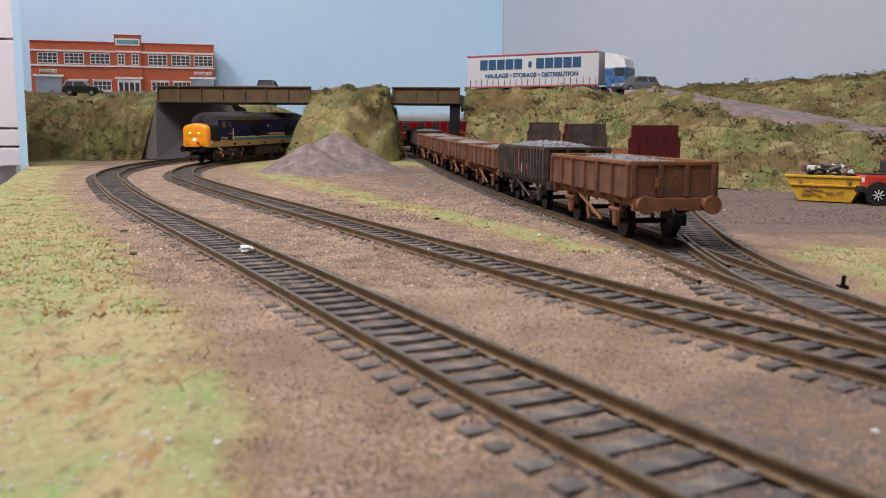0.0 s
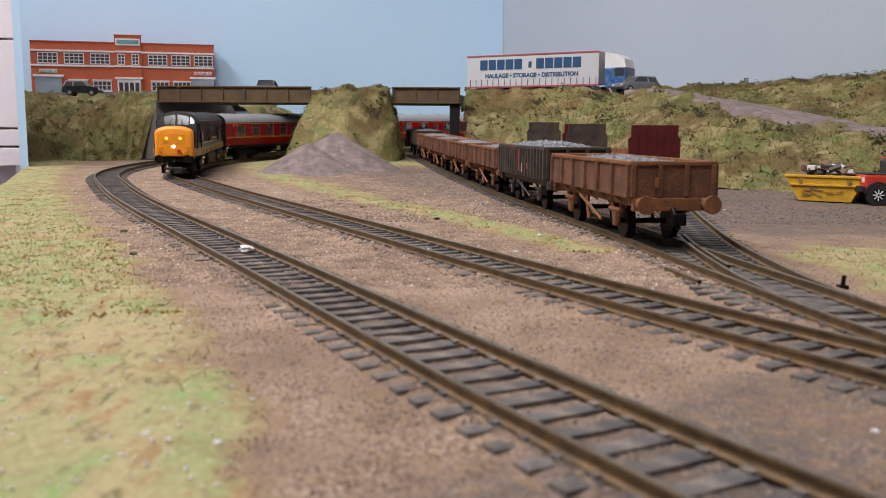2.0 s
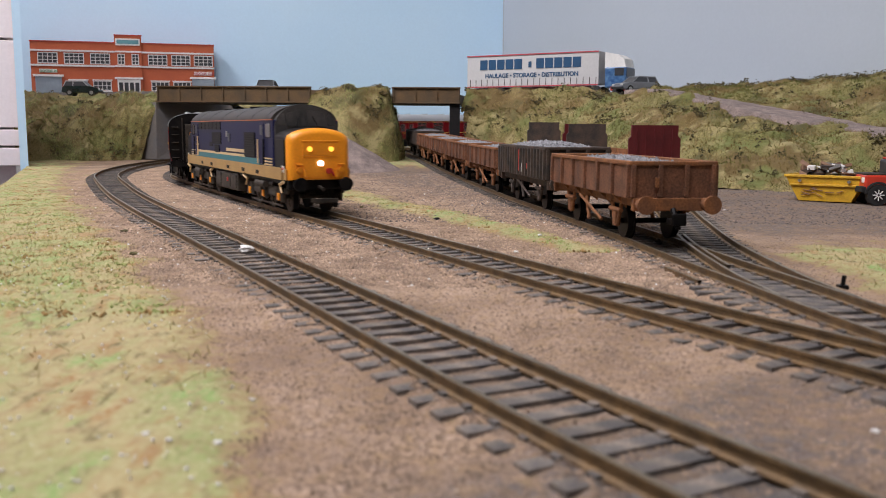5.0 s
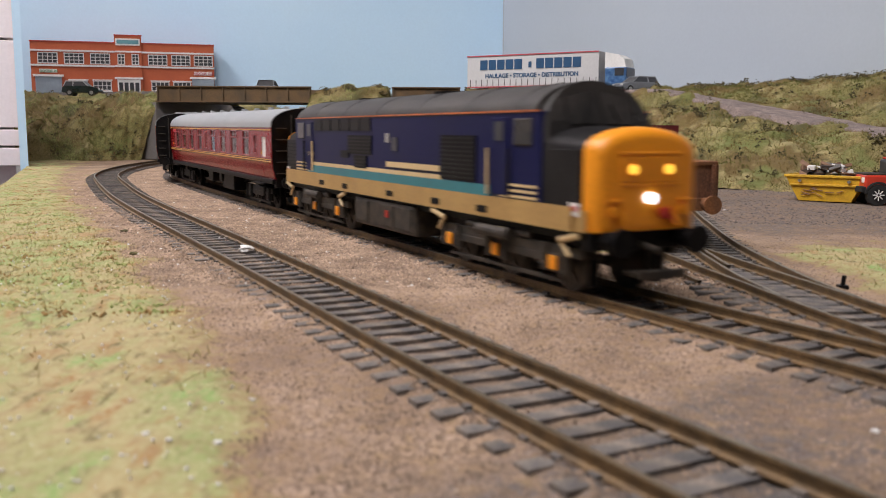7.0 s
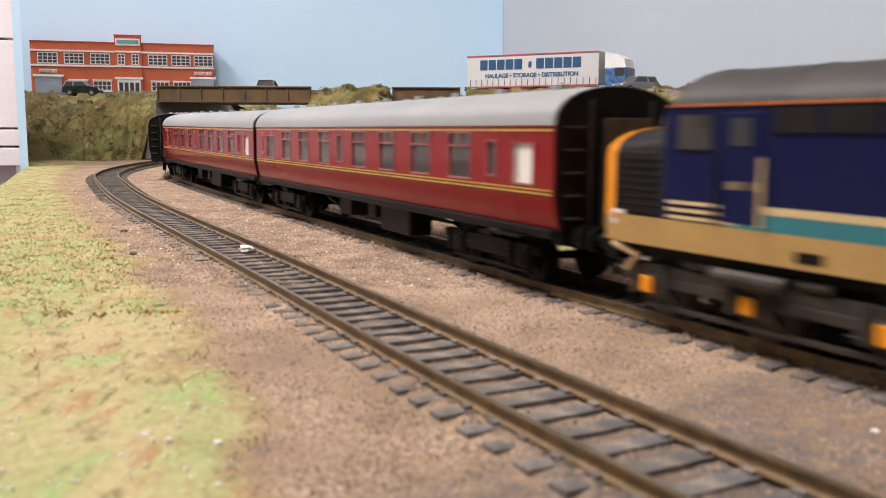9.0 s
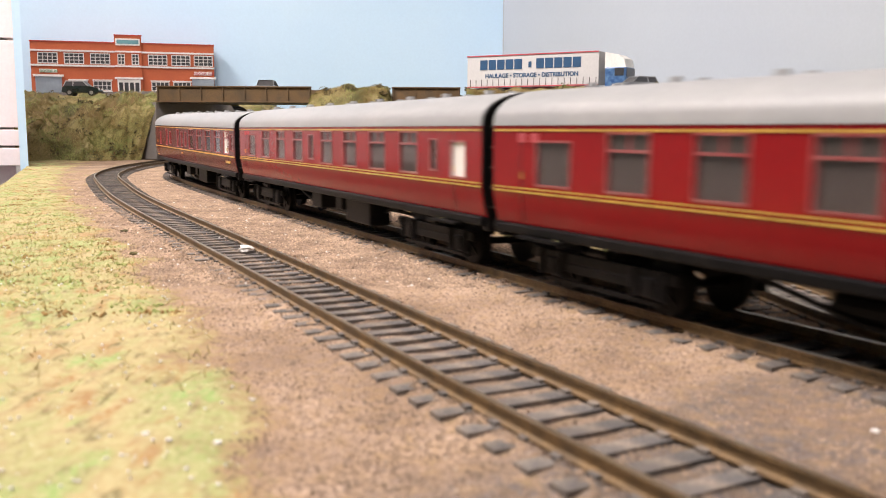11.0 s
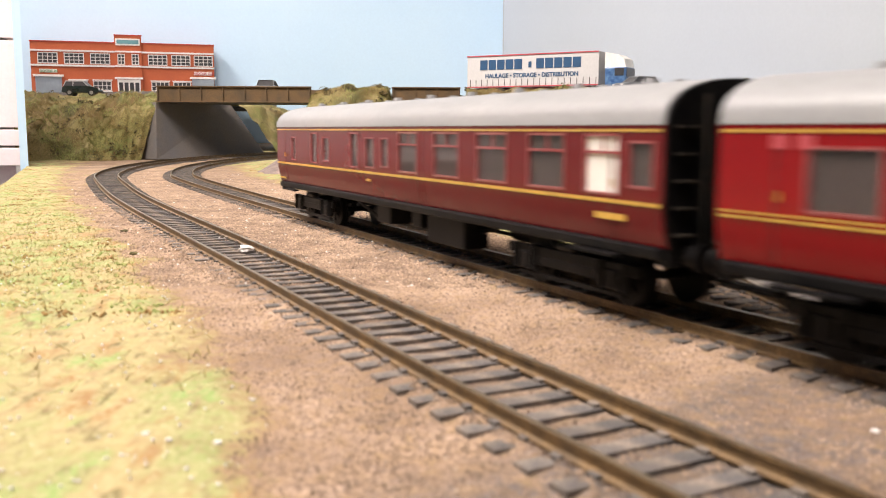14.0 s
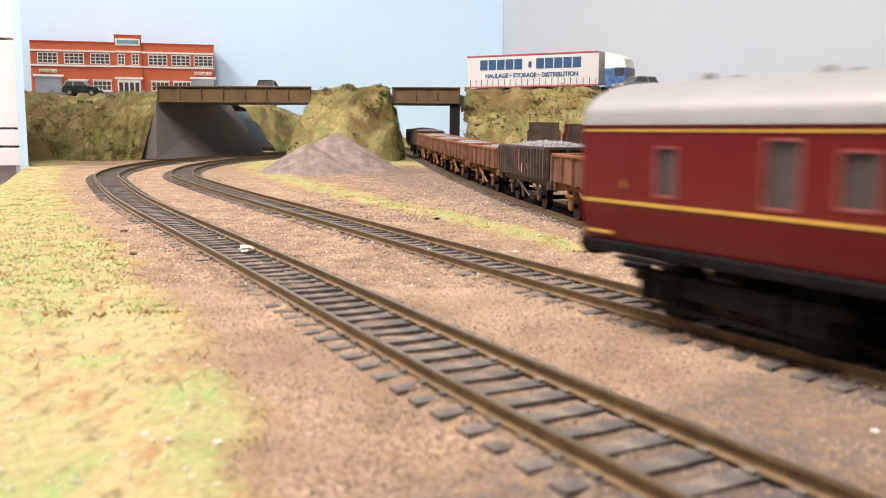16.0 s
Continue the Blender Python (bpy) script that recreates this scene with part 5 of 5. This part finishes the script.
# ---- road vehicles ----
def build_car(name, label, m, paint, L=54, W=22, Ht=19, estate=False, top="", glass="glass_dark"):
    """A small car: shaped lower body, cabin with glass, bumpers, lamps and wheels."""
    t = thing(name, label, "car", m)
    bm = bmesh.new()
    h = L / 2
    prof = [(-h, 4), (-h - 0.4, 8), (-h + 1, 11), (-h + 4, 11.8), (h * 0.35, 11.8), (h - 5, 10.5), (h - 0.6, 8.6), (h, 5), (h - 1, 3.6), (-h + 1, 3.6)]
    prism(bm, prof, -W / 2, W / 2, "y")
    bmesh.ops.bevel(bm, geom=bm.edges[:], offset=0.7, segments=2, affect="EDGES")
    part("body", bm, paint, t, "", True)
    bm = bmesh.new()
    r0 = -h + 1.5 if estate else -h + 7
    a = [(r0, -W / 2 + 1, 11.6), (h * 0.42, -W / 2 + 1, 11.6), (h * 0.42, W / 2 - 1, 11.6), (r0, W / 2 - 1, 11.6)]
    b = [(r0 + 2.5, -W / 2 + 3, Ht - 0.8), (h * 0.12, -W / 2 + 3, Ht - 0.8), (h * 0.12, W / 2 - 3, Ht - 0.8), (r0 + 2.5, W / 2 - 3, Ht - 0.8)]
    loft(bm, [a, b])
    part("glasshouse", bm, glass, t)
    bm = bmesh.new()
    box(bm, (r0 + 2.5 + h * 0.12) / 2, 0, Ht - 0.4, h * 0.12 - r0 - 1.5, W - 5, 1.4, 0.5)
    for s in (-1, 1):
        for k, (x0, x1) in enumerate(((r0, r0 + 2.5), (h * 0.42, h * 0.12), ((r0 + h * 0.3) / 2 - 2, (r0 + h * 0.3) / 2 - 2))):
            rod(bm, (x0, s * (W / 2 - 1), 11.6), (x1, s * (W / 2 - 3), Ht - 0.6), 0.55, 6)
    part("roof", bm, top or paint, t)
    for e in (-1, 1):
        boxpart("bumper", "rubber", t, e * h, 0, 5.2, 1.6, W - 1, 2.2, 0.4)
        for s in (-1, 1):
            boxpart("lamp", "white" if e > 0 else "red", t, e * (h - 0.3), s * (W / 2 - 3), 8.4, 1.6, 3.4, 1.8, 0.3)
            bm = bmesh.new()
            rod(bm, (e * h * 0.6, s * (W / 2 - 3), 3.8), (e * h * 0.6, s * (W / 2 + 0.2), 3.8), 3.9, 18)
            wheel = part("wheel", bm, "rubber", t)
            bm = bmesh.new()
            rod(bm, (e * h * 0.6, s * (W / 2 + 0.1), 3.8), (e * h * 0.6, s * (W / 2 + 0.5), 3.8), 2.3, 14)
            part("hub", bm, "silver", wheel)
    return t


build_car("car", "small dark green car with a white roof by the factory", mm(-445, 1105, 78.5, 6), "car_green", 43, 21, 18, True, "curtain")
build_car("car", "dark car on the bridge road", mm(-203, 1035, 76.5, 88), "car_black", 40, 22, 18, False, "", "rubber")
build_car("estate_car", "silver estate car behind the lorry", mm(216, 1012, 82, 205), "car_silver", 50, 22, 18, True)
build_car("car", "pale car on top of the bank", mm(385, 985, 78, 30), "car_silver", 50, 22, 19)


def build_lorry():
    m = mm(105, 1095, 79, math.degrees(math.atan2(-90, 150)))
    t = thing("articulated_lorry", "pale curtain-sided articulated lorry with blue and white cab", "lorry", m)
    L = 176
    trailer = boxpart("trailer", "curtain", t, 0, 16, 33.5, L, 32, 38, 0.6, "pale grey curtain-sided trailer")
    boxpart("top_rail", "red_ink", trailer, 0, -0.4, 52.2, L, 1.2, 1.3)
    boxpart("lower_rail", "red_ink", trailer, 0, -0.4, 13.9, L, 1.2, 1.2)
    boxpart("chassis", "wagon_red", t, -6, 16, 10.5, L - 16, 20, 5)
    for k in range(22):
        boxpart("strap", "dark_grey", trailer, -L / 2 + 5 + k * 8, -0.4, 19, 0.5, 0.6, 8)
    for x0 in (-69, 8):
        for k in range(5):
            boxpart("name_bar", "navy_ink", trailer, x0 + 5 + k * 11.9, -0.3, 41, 10.2, 0.6, 12, 0, "plain navy bar")
    boxpart("name_bar", "navy_ink", trailer, -0.5, -0.3, 40, 4, 0.6, 7)
    letters("lettering", "HAULAGE \u2022 STORAGE \u2022 DISTRIBUTION", 7.2, "navy_ink", trailer, mm(-62, -0.3, 25.0, 0, 90), "", 0.3)
    cab = boxpart("cab", "cab_blue", t, L / 2 + 20, 16, 22, 26, 31, 24, 2.0, "blue and white lorry cab")
    bm = bmesh.new()
    prism(bm, [(L / 2 + 7, 33), (L / 2 + 32.5, 33), (L / 2 + 30, 43), (L / 2 + 22, 48), (L / 2 + 7, 51)], 1.5, 30.5, "y")
    part("air_deflector", bm, "white", cab)
    boxpart("windscreen", "glass_dark", cab, L / 2 + 33.2, 16, 27.5, 0.8, 27, 10)
    boxpart("side_window", "glass_dark", cab, L / 2 + 25, 0.4, 28, 11, 0.8, 8.5)
    boxpart("bumper", "red", cab, L / 2 + 24, 16, 9, 19, 31, 5, 0.8)
    for x in (L / 2 + 24, L / 2 - 4, -40, -58, -76):
        for y in (2, 30):
            bm = bmesh.new()
            rod(bm, (x, y - 2.5, 6.5), (x, y + 2.5, 6.5), 6.4, 20)
            part("wheel", bm, "rubber", t)


build_lorry()


# ---- yard: skip, pick-up, spoil heap ----
def build_skip():
    t = thing("skip", "yellow builder's skip full of broken timber", "skip", mm(234.5, 537, -3.0, -38))
    bm = bmesh.new()
    L, W = 46, 24
    lo = [(-15, -W / 2 + 1.5, 0.4), (15, -W / 2 + 1.5, 0.4), (15, W / 2 - 1.5, 0.4), (-15, W / 2 - 1.5, 0.4)]
    hi = [(-23, -W / 2, 15.5), (23, -W / 2, 15.5), (23, W / 2, 15.5), (-23, W / 2, 15.5)]
    inner = [(p[0] * 0.95, p[1] * 0.93, p[2]) for p in hi]
    deep = [(p[0] * 0.9, p[1] * 0.85, 9) for p in hi]
    loft(bm, [lo, hi, inner, deep])
    body = part("body", bm, "skip", t)
    for s in (-1, 1):
        boxpart("rim", "skip", body, 0, s * W / 2, 15.2, 47, 1.4, 1.6, 0.3)
        boxpart("rim", "skip", body, s * 23, 0, 15.2, 1.4, W, 1.6, 0.3)
        boxpart("side_rib", "skip", body, 0, s * (W / 2 - 0.1), 10, 40, 1.0, 1.2, 0.2)
        for x in (-14, 14):
            bm = bmesh.new()
            rod(bm, (x, s * W / 2, 12.5), (x, s * (W / 2 + 1.8), 12.5), 0.9, 10)
            part("lifting_lug", bm, "silver", body)
    rng = random.Random(8)
    for k in range(9):
        boxpart("scratch", "timber", body, rng.uniform(-11, 11), -W / 2 + 0.45 - 0.1 * (k % 3), rng.uniform(3.5, 8.5), rng.uniform(3, 8), 0.5, 0.4, 0, "", Matrix.Rotation(rng.uniform(-0.4, 0.4), 4, "Y"))
    for k in range(40):
        r = Euler((rng.uniform(-0.5, 0.5), rng.uniform(-0.4, 0.4), rng.uniform(0, 3.1))).to_matrix().to_4x4()
        p = boxpart("debris", rng.choice(("timber", "timber", "concrete", "wagon_dark", "white")), None, rng.uniform(-15, 15), rng.uniform(-7, 7), 13 + rng.uniform(0, 8.5), rng.uniform(4, 13), rng.uniform(2, 5), rng.uniform(0.8, 3), 0.2, "", r)
        p.parent = t


build_skip()


def build_pickup():
    t = thing("pickup", "orange-red off-road pick-up with a black wheel arch", "car", mm(264, 517, -3.2, 176) @ Matrix.Scale(0.87, 4))
    boxpart("body", "car_red", t, -4, 0, 15, 57, 25, 9.5, 1.2)
    boxpart("bonnet", "dark_grey", t, 13, 0, 20.2, 20, 22, 1.4, 0.5)
    boxpart("cabin", "glass_dark", t, -8, 0, 25, 30, 22, 10, 1.5)
    boxpart("roof", "car_red", t, -9, 0, 30.6, 28, 22.5, 1.6, 0.6)
    boxpart("bumper", "rubber", t, 25, 0, 10.4, 3, 25, 4, 0.6)
    for x in (-20, 16):
        for s in (-1, 1):
            bm = bmesh.new()
            rod(bm, (x, s * 9, 6.8), (x, s * 13.6, 6.8), 6.9, 26)
            wheel = part("wheel", bm, "rubber", t)
            bm = bmesh.new()
            rod(bm, (x, s * 13.4, 6.8), (x, s * 13.9, 6.8), 3.9, 20)
            part("rim", bm, "charcoal", wheel)
            for k in range(8):
                c, n = math.cos(k * math.pi / 4), math.sin(k * math.pi / 4)
                bm = bmesh.new()
                rod(bm, (x + 0.8 * c, s * 14.0, 6.8 + 0.8 * n), (x + 3.7 * c, s * 14.0, 6.8 + 3.7 * n), 0.4, 6)
                part("spoke", bm, "white", wheel)
            bm = bmesh.new()
            out = [(x + 8.6 * math.cos(a), 7 + 8.6 * math.sin(a)) for a in np.linspace(0.1, math.pi - 0.1, 12)] + [(x + 7.2 * math.cos(a), 7 + 7.2 * math.sin(a)) for a in np.linspace(math.pi - 0.1, 0.1, 12)]
            prism(bm, out, s * 12, s * 13.6, "y")
            part("wheel_arch", bm, "rubber", t)
    for s in (-1, 1):
        boxpart("side_vent", "charcoal", t, 8, s * 12.7, 15.5, 3.2, 0.5, 5)
        boxpart("headlamp", "white", t, 24.4, s * 9, 16.5, 1, 4.5, 3.5, 0.4)


build_pickup()


def build_heap():
    """A two-peaked heap of fine spoil on the yard."""
    nx, ny = 170, 120
    v, f = [], []
    for j in range(ny):
        for i in range(nx):
            x, y = -175 + 150 * i / (nx - 1), 745 + 160 * j / (ny - 1)
            a = 37 - 0.6 * math.hypot((x + 102) * 1.0, (y - 845) * 0.95)
            b = 27 - 0.58 * math.hypot((x + 122) * 1.0, (y - 800) * 0.9)
            h = max(a, b)
            h = h + 0.8 * wobble(x, y, 14) + 0.35 * wobble(x, y, 3.0, 4.0) if h > 0 else min(h, -0.5) * 0.3 - 0.6
            v.append((x, y, bed(x, y) + h - 0.5))
    for j in range(ny - 1):
        for i in range(nx - 1):
            q = j * nx + i
            f.append((q, q + 1, q + nx + 1, q + nx))
    raw_mesh("spoil_mound", v, f, "spoil", "fine pinkish grey spoil mound with a double peak", "mound", "", smooth=True)


build_heap()


# ---- loose growth and grains ----
def build_scrap(name, label, x, y, size, material, seed):
    """A small crumpled scrap lying on the ground."""
    rng = random.Random(seed)
    bm = bmesh.new()
    bmesh.ops.create_icosphere(bm, subdivisions=2, radius=size)
    for v in bm.verts:
        v.co *= rng.uniform(0.6, 1.2)
        v.co.z *= 0.45
    ob = new(name, mesh_of(bm, name, material))
    d = TREE.find((x, y, 0))[2]
    ob.matrix_basis = mm(x, y, ground_height(x, y) + size * 0.3 + (1.2 if d < 12 else 0), rng.uniform(0, 360))
    return tagged(ob, label, name.replace("_", " "))


build_scrap("plaster_scrap", "white plaster scrap lying between the rails", -65, 288, 2.6, "white", 1)
build_scrap("plaster_scrap", "tiny white plaster crumb on the outer loop", -101, 333, 1.1, "white", 2)
build_scrap("clinker", "dark lump of clinker on the ballast", -129, 355, 1.5, "twig", 3)
build_scrap("clinker", "dark lump of clinker beside the grass", -102, 289, 1.5, "twig", 4)
build_scrap("clinker", "dark lump of clinker on the grass strip", -3, 410, 1.4, "black", 5)
build_scrap("clinker", "dark lump of clinker near the spoil mound", -44, 475, 1.3, "twig", 6)
for x_, y_, r_ in ((-29, 110, 0.6), (-35, 109, 0.5), (-39, 112, 0.6), (25, 300, 0.9), (38, 345, 1.0), (-10, 300, 0.6), (60, 118, 0.6), (150, 470, 0.8)):
    build_scrap("stone_chip", "tiny pale stone chip on the ground", x_, y_, r_, "white", int(abs(x_) * 7 + y_))


def build_point_lever():
    t = thing("point_lever", "small black point lever box beside the siding", "point lever", mm(106, 231, GROUND))
    boxpart("box", "black", t, 0, 0, 0.6, 2.6, 2.2, 1.4, 0.2)
    bm = bmesh.new()
    rod(bm, (0, 0, 1), (0.3, 0, 3.8), 0.6, 8)
    part("lever", bm, "black", t)


build_point_lever()


def check_rail(line, off, s0, s1, label):
    t = thing("check_rail", label, "rail")
    build_rail(line, off, "rail", t, s0, s1)


def build_timber_stubs():
    """The ends of the turnout's long timbers, with a scrap of rail across them."""
    t = thing("turnout_timbers", "exposed turnout timber ends with a rusty rail scrap", "railway track")
    build_rail(SIDING, -15.6, "rail", t, reach(SIDING, 258), reach(SIDING, 234)).location.z = -1.3 * MM
    s = reach(SIDING, 240)
    for k in range(6):
        p, d = along(SIDING, s + 7.3 * k)
        n = np.array((-d[1], d[0]))
        c = p - n * (15.2 + (k * 37 % 5) * 0.5)
        bm = bmesh.new()
        box(bm, 0, 0, -2.9, 3.2, 5.0 + k * 29 % 4, 1.2, 0.2)
        o = part("timber", bm, "sleeper", t)
        o.matrix_basis = mm(c[0], c[1], 0, math.degrees(math.atan2(d[1], d[0])) + (k * 53 % 7 - 3))


build_timber_stubs()
check_rail(SPUR, -GAUGE / 2 + 2.4, reach(SPUR, 330), reach(SPUR, 250), "short rusty check rail on the spur")


def strew():
    rng = np.random.default_rng(11)
    straw, moss, sh, mh = [], [], [], []
    for _ in range(50000):
        y = 230 + 500 * rng.random() ** 1.4
        x = rng.uniform(left_edge(y), 150)
        g = grass_amount(x, y)
        if g > 0.35 + 0.5 * rng.random():
            pt = (x, y, ground_height(x, y) - 0.1)
            if noise.noise((x / 16, y / 16, 4)) + rng.uniform(-0.5, 0.5) > 0.05:
                moss.append(pt), mh.append(rng.uniform(0.4, 1.2))
            else:
                straw.append(pt), sh.append(rng.uniform(0.4, 1.3))
    chips, stalks = [], []
    while len(chips) < 260:
        y = 95 + 330 * rng.random() ** 1.3
        x = rng.uniform(-0.55 * y, -0.1 * y)
        if grass_amount(x, y) > 0.3:
            chips.append((x, y, ground_height(x, y) + 0.3))
    crumbs("pale_chips", chips, rng.uniform(0.12, 0.4, len(chips)), "white", "pale chips caught in the grass", "grit", 17)
    while len(stalks) < 900:
        y = 130 + 420 * rng.random()
        x = rng.uniform(max(left_edge(y), -0.52 * y), 0.05 * y)
        if grass_amount(x, y) > 0.3:
            stalks.append((x, y, ground_height(x, y) - 0.1))
    fibres("loose_stalks", stalks, rng.uniform(1.0, 2.4, len(stalks)), [0.35] * len(stalks), "straw", "longer loose straw stalks in the grass", 2.2, 8)
    tufts = {"moss": [], "straw": [], "tuft_brown": []}
    for _ in range(2600):
        y = 190 + 705 * rng.random() ** 1.4
        x = rng.uniform(max(left_edge(y), -0.55 * y), 60)
        if grass_amount(x, y) > 0.45 + 0.4 * rng.random():
            w = noise.noise((x / 14, y / 14, 21)) + rng.uniform(-0.25, 0.25)
            kind = "tuft_brown" if w > 0.3 else "moss" if w > -0.12 else "straw"
            base = np.array((x, y, ground_height(x, y)))
            for _ in range(9):
                tufts[kind].append(base + rng.normal(0, 1, 3) * (1.5, 1.5, 0.12))
    for kind, pts in tufts.items():
        crumbs(kind + "_clumps", pts, rng.uniform(0.25, 0.75, len(pts)), kind, {"moss": "green", "straw": "straw-coloured", "tuft_brown": "rusty brown"}[kind] + " clumps of scatter in the grass", "grass", 31)
    fibres("straw_fibres", straw, sh, [0.3] * len(straw), "straw", "short straw-coloured static grass", 0.9)
    fibres("green_fibres", moss, mh, [0.35] * len(moss), "moss", "short green static grass", 0.9)
    pts = []
    while len(pts) < 60000:
        y = 70 + 420 * rng.random() ** 2
        x = rng.uniform(-0.5 * y - 5, 0.52 * y + 12)
        if x > left_edge(y) and grass_amount(x, y) < rng.random() * 0.8:
            pts.append((x, y, ground_height(x, y) + 0.02))
    crumbs("ballast_grains", pts, rng.uniform(0.1, 0.34, len(pts)) , "grain", "fine pinkish ballast grains", "ballast")
    pts, pale = [], []
    while len(pts) < 60000:
        y = 230 + 560 * rng.random() ** 1.3
        x = rng.uniform(max(left_edge(y), -0.45 * y), 0.12 * y + 60)
        if grass_amount(x, y) < rng.random() * 0.7:
            (pale if rng.random() < 0.008 else pts).append((x, y, ground_height(x, y) + 0.05))
    crumbs("coarse_grains", pts, rng.uniform(0.2, 0.6, len(pts)), "grain", "coarser pinkish ballast grains", "ballast", 9)
    crumbs("pale_grains", pale, rng.uniform(0.3, 0.65, len(pale)), "white", "scattered pale stone grains", "ballast", 10)
    pts = []
    while len(pts) < 9000:
        y = 400 + 420 * rng.random() ** 1.4
        x = rng.uniform(-0.16 * y, 300)
        if grass_amount(x, y) < rng.random():
            pts.append((x, y, ground_height(x, y) + 0.03))
    crumbs("yard_grains", pts, rng.uniform(0.2, 0.75, len(pts)), "grit", "fine grey grit on the yard", "grit", 6)
    straw, moss, scrub, pale_straw, pale_moss = [], [], [], [], []
    for g, count, cover, lush in SCATTER:
        nv, nu, _ = g.shape
        for _ in range(count * 12):
            a, c = rng.integers(0, nv - 1), rng.integers(0, nu - 1)
            p = g[a, c] + (g[a + 1, c] - g[a, c]) * rng.random() + (g[a, c + 1] - g[a, c]) * rng.random()
            dry = noise.noise(tuple(p / 30)) + rng.uniform(-0.22, 0.22) > 0
            if lush and noise.noise((p[0] / 42, p[1] / 42, p[2] / 42 + 9)) + rng.uniform(-0.1, 0.1) > -0.06:
                (pale_straw if dry else pale_moss).append(p)
            else:
                (straw if dry else moss).append(p)
        done = 0
        while done < count * 0.55 * cover:
            a = rng.integers(0, nv - 1) if rng.random() < 0.72 / cover else rng.integers(int(nv * 0.62), nv - 1)
            c = rng.integers(0, nu - 1)
            p = g[a, c]
            if noise.noise((p[0] / 21, p[1] / 21, p[2] / 21 + 40)) > 0.17 + rng.uniform(-0.08, 0.2):
                for _ in range(7):
                    scrub.append(p + rng.normal(0, 1.6, 3) + (0, 0, 1.2))
            done += 1
    fibres("bank_straw", straw, rng.uniform(1.0, 3.0, len(straw)), [0.55] * len(straw), "bank_straw", "straw-coloured fibres on the banks", 0.8)
    fibres("bank_grass", moss, rng.uniform(1.0, 3.0, len(moss)), [0.55] * len(moss), "bank_green", "green fibres on the banks", 0.8)
    fibres("pale_bank_straw", pale_straw, rng.uniform(1.2, 3.2, len(pale_straw)), [0.6] * len(pale_straw), "straw", "pale straw fibres on the steep banks", 0.8, 3)
    fibres("pale_bank_grass", pale_moss, rng.uniform(1.2, 3.2, len(pale_moss)), [0.6] * len(pale_moss), "moss", "lime green fibres on the steep banks", 0.8, 5)
    crumbs("scrub", scrub, rng.uniform(0.5, 1.5, len(scrub)), "twig", "dark leafy scrub clinging to the banks", "scrub")


strew()
motions()
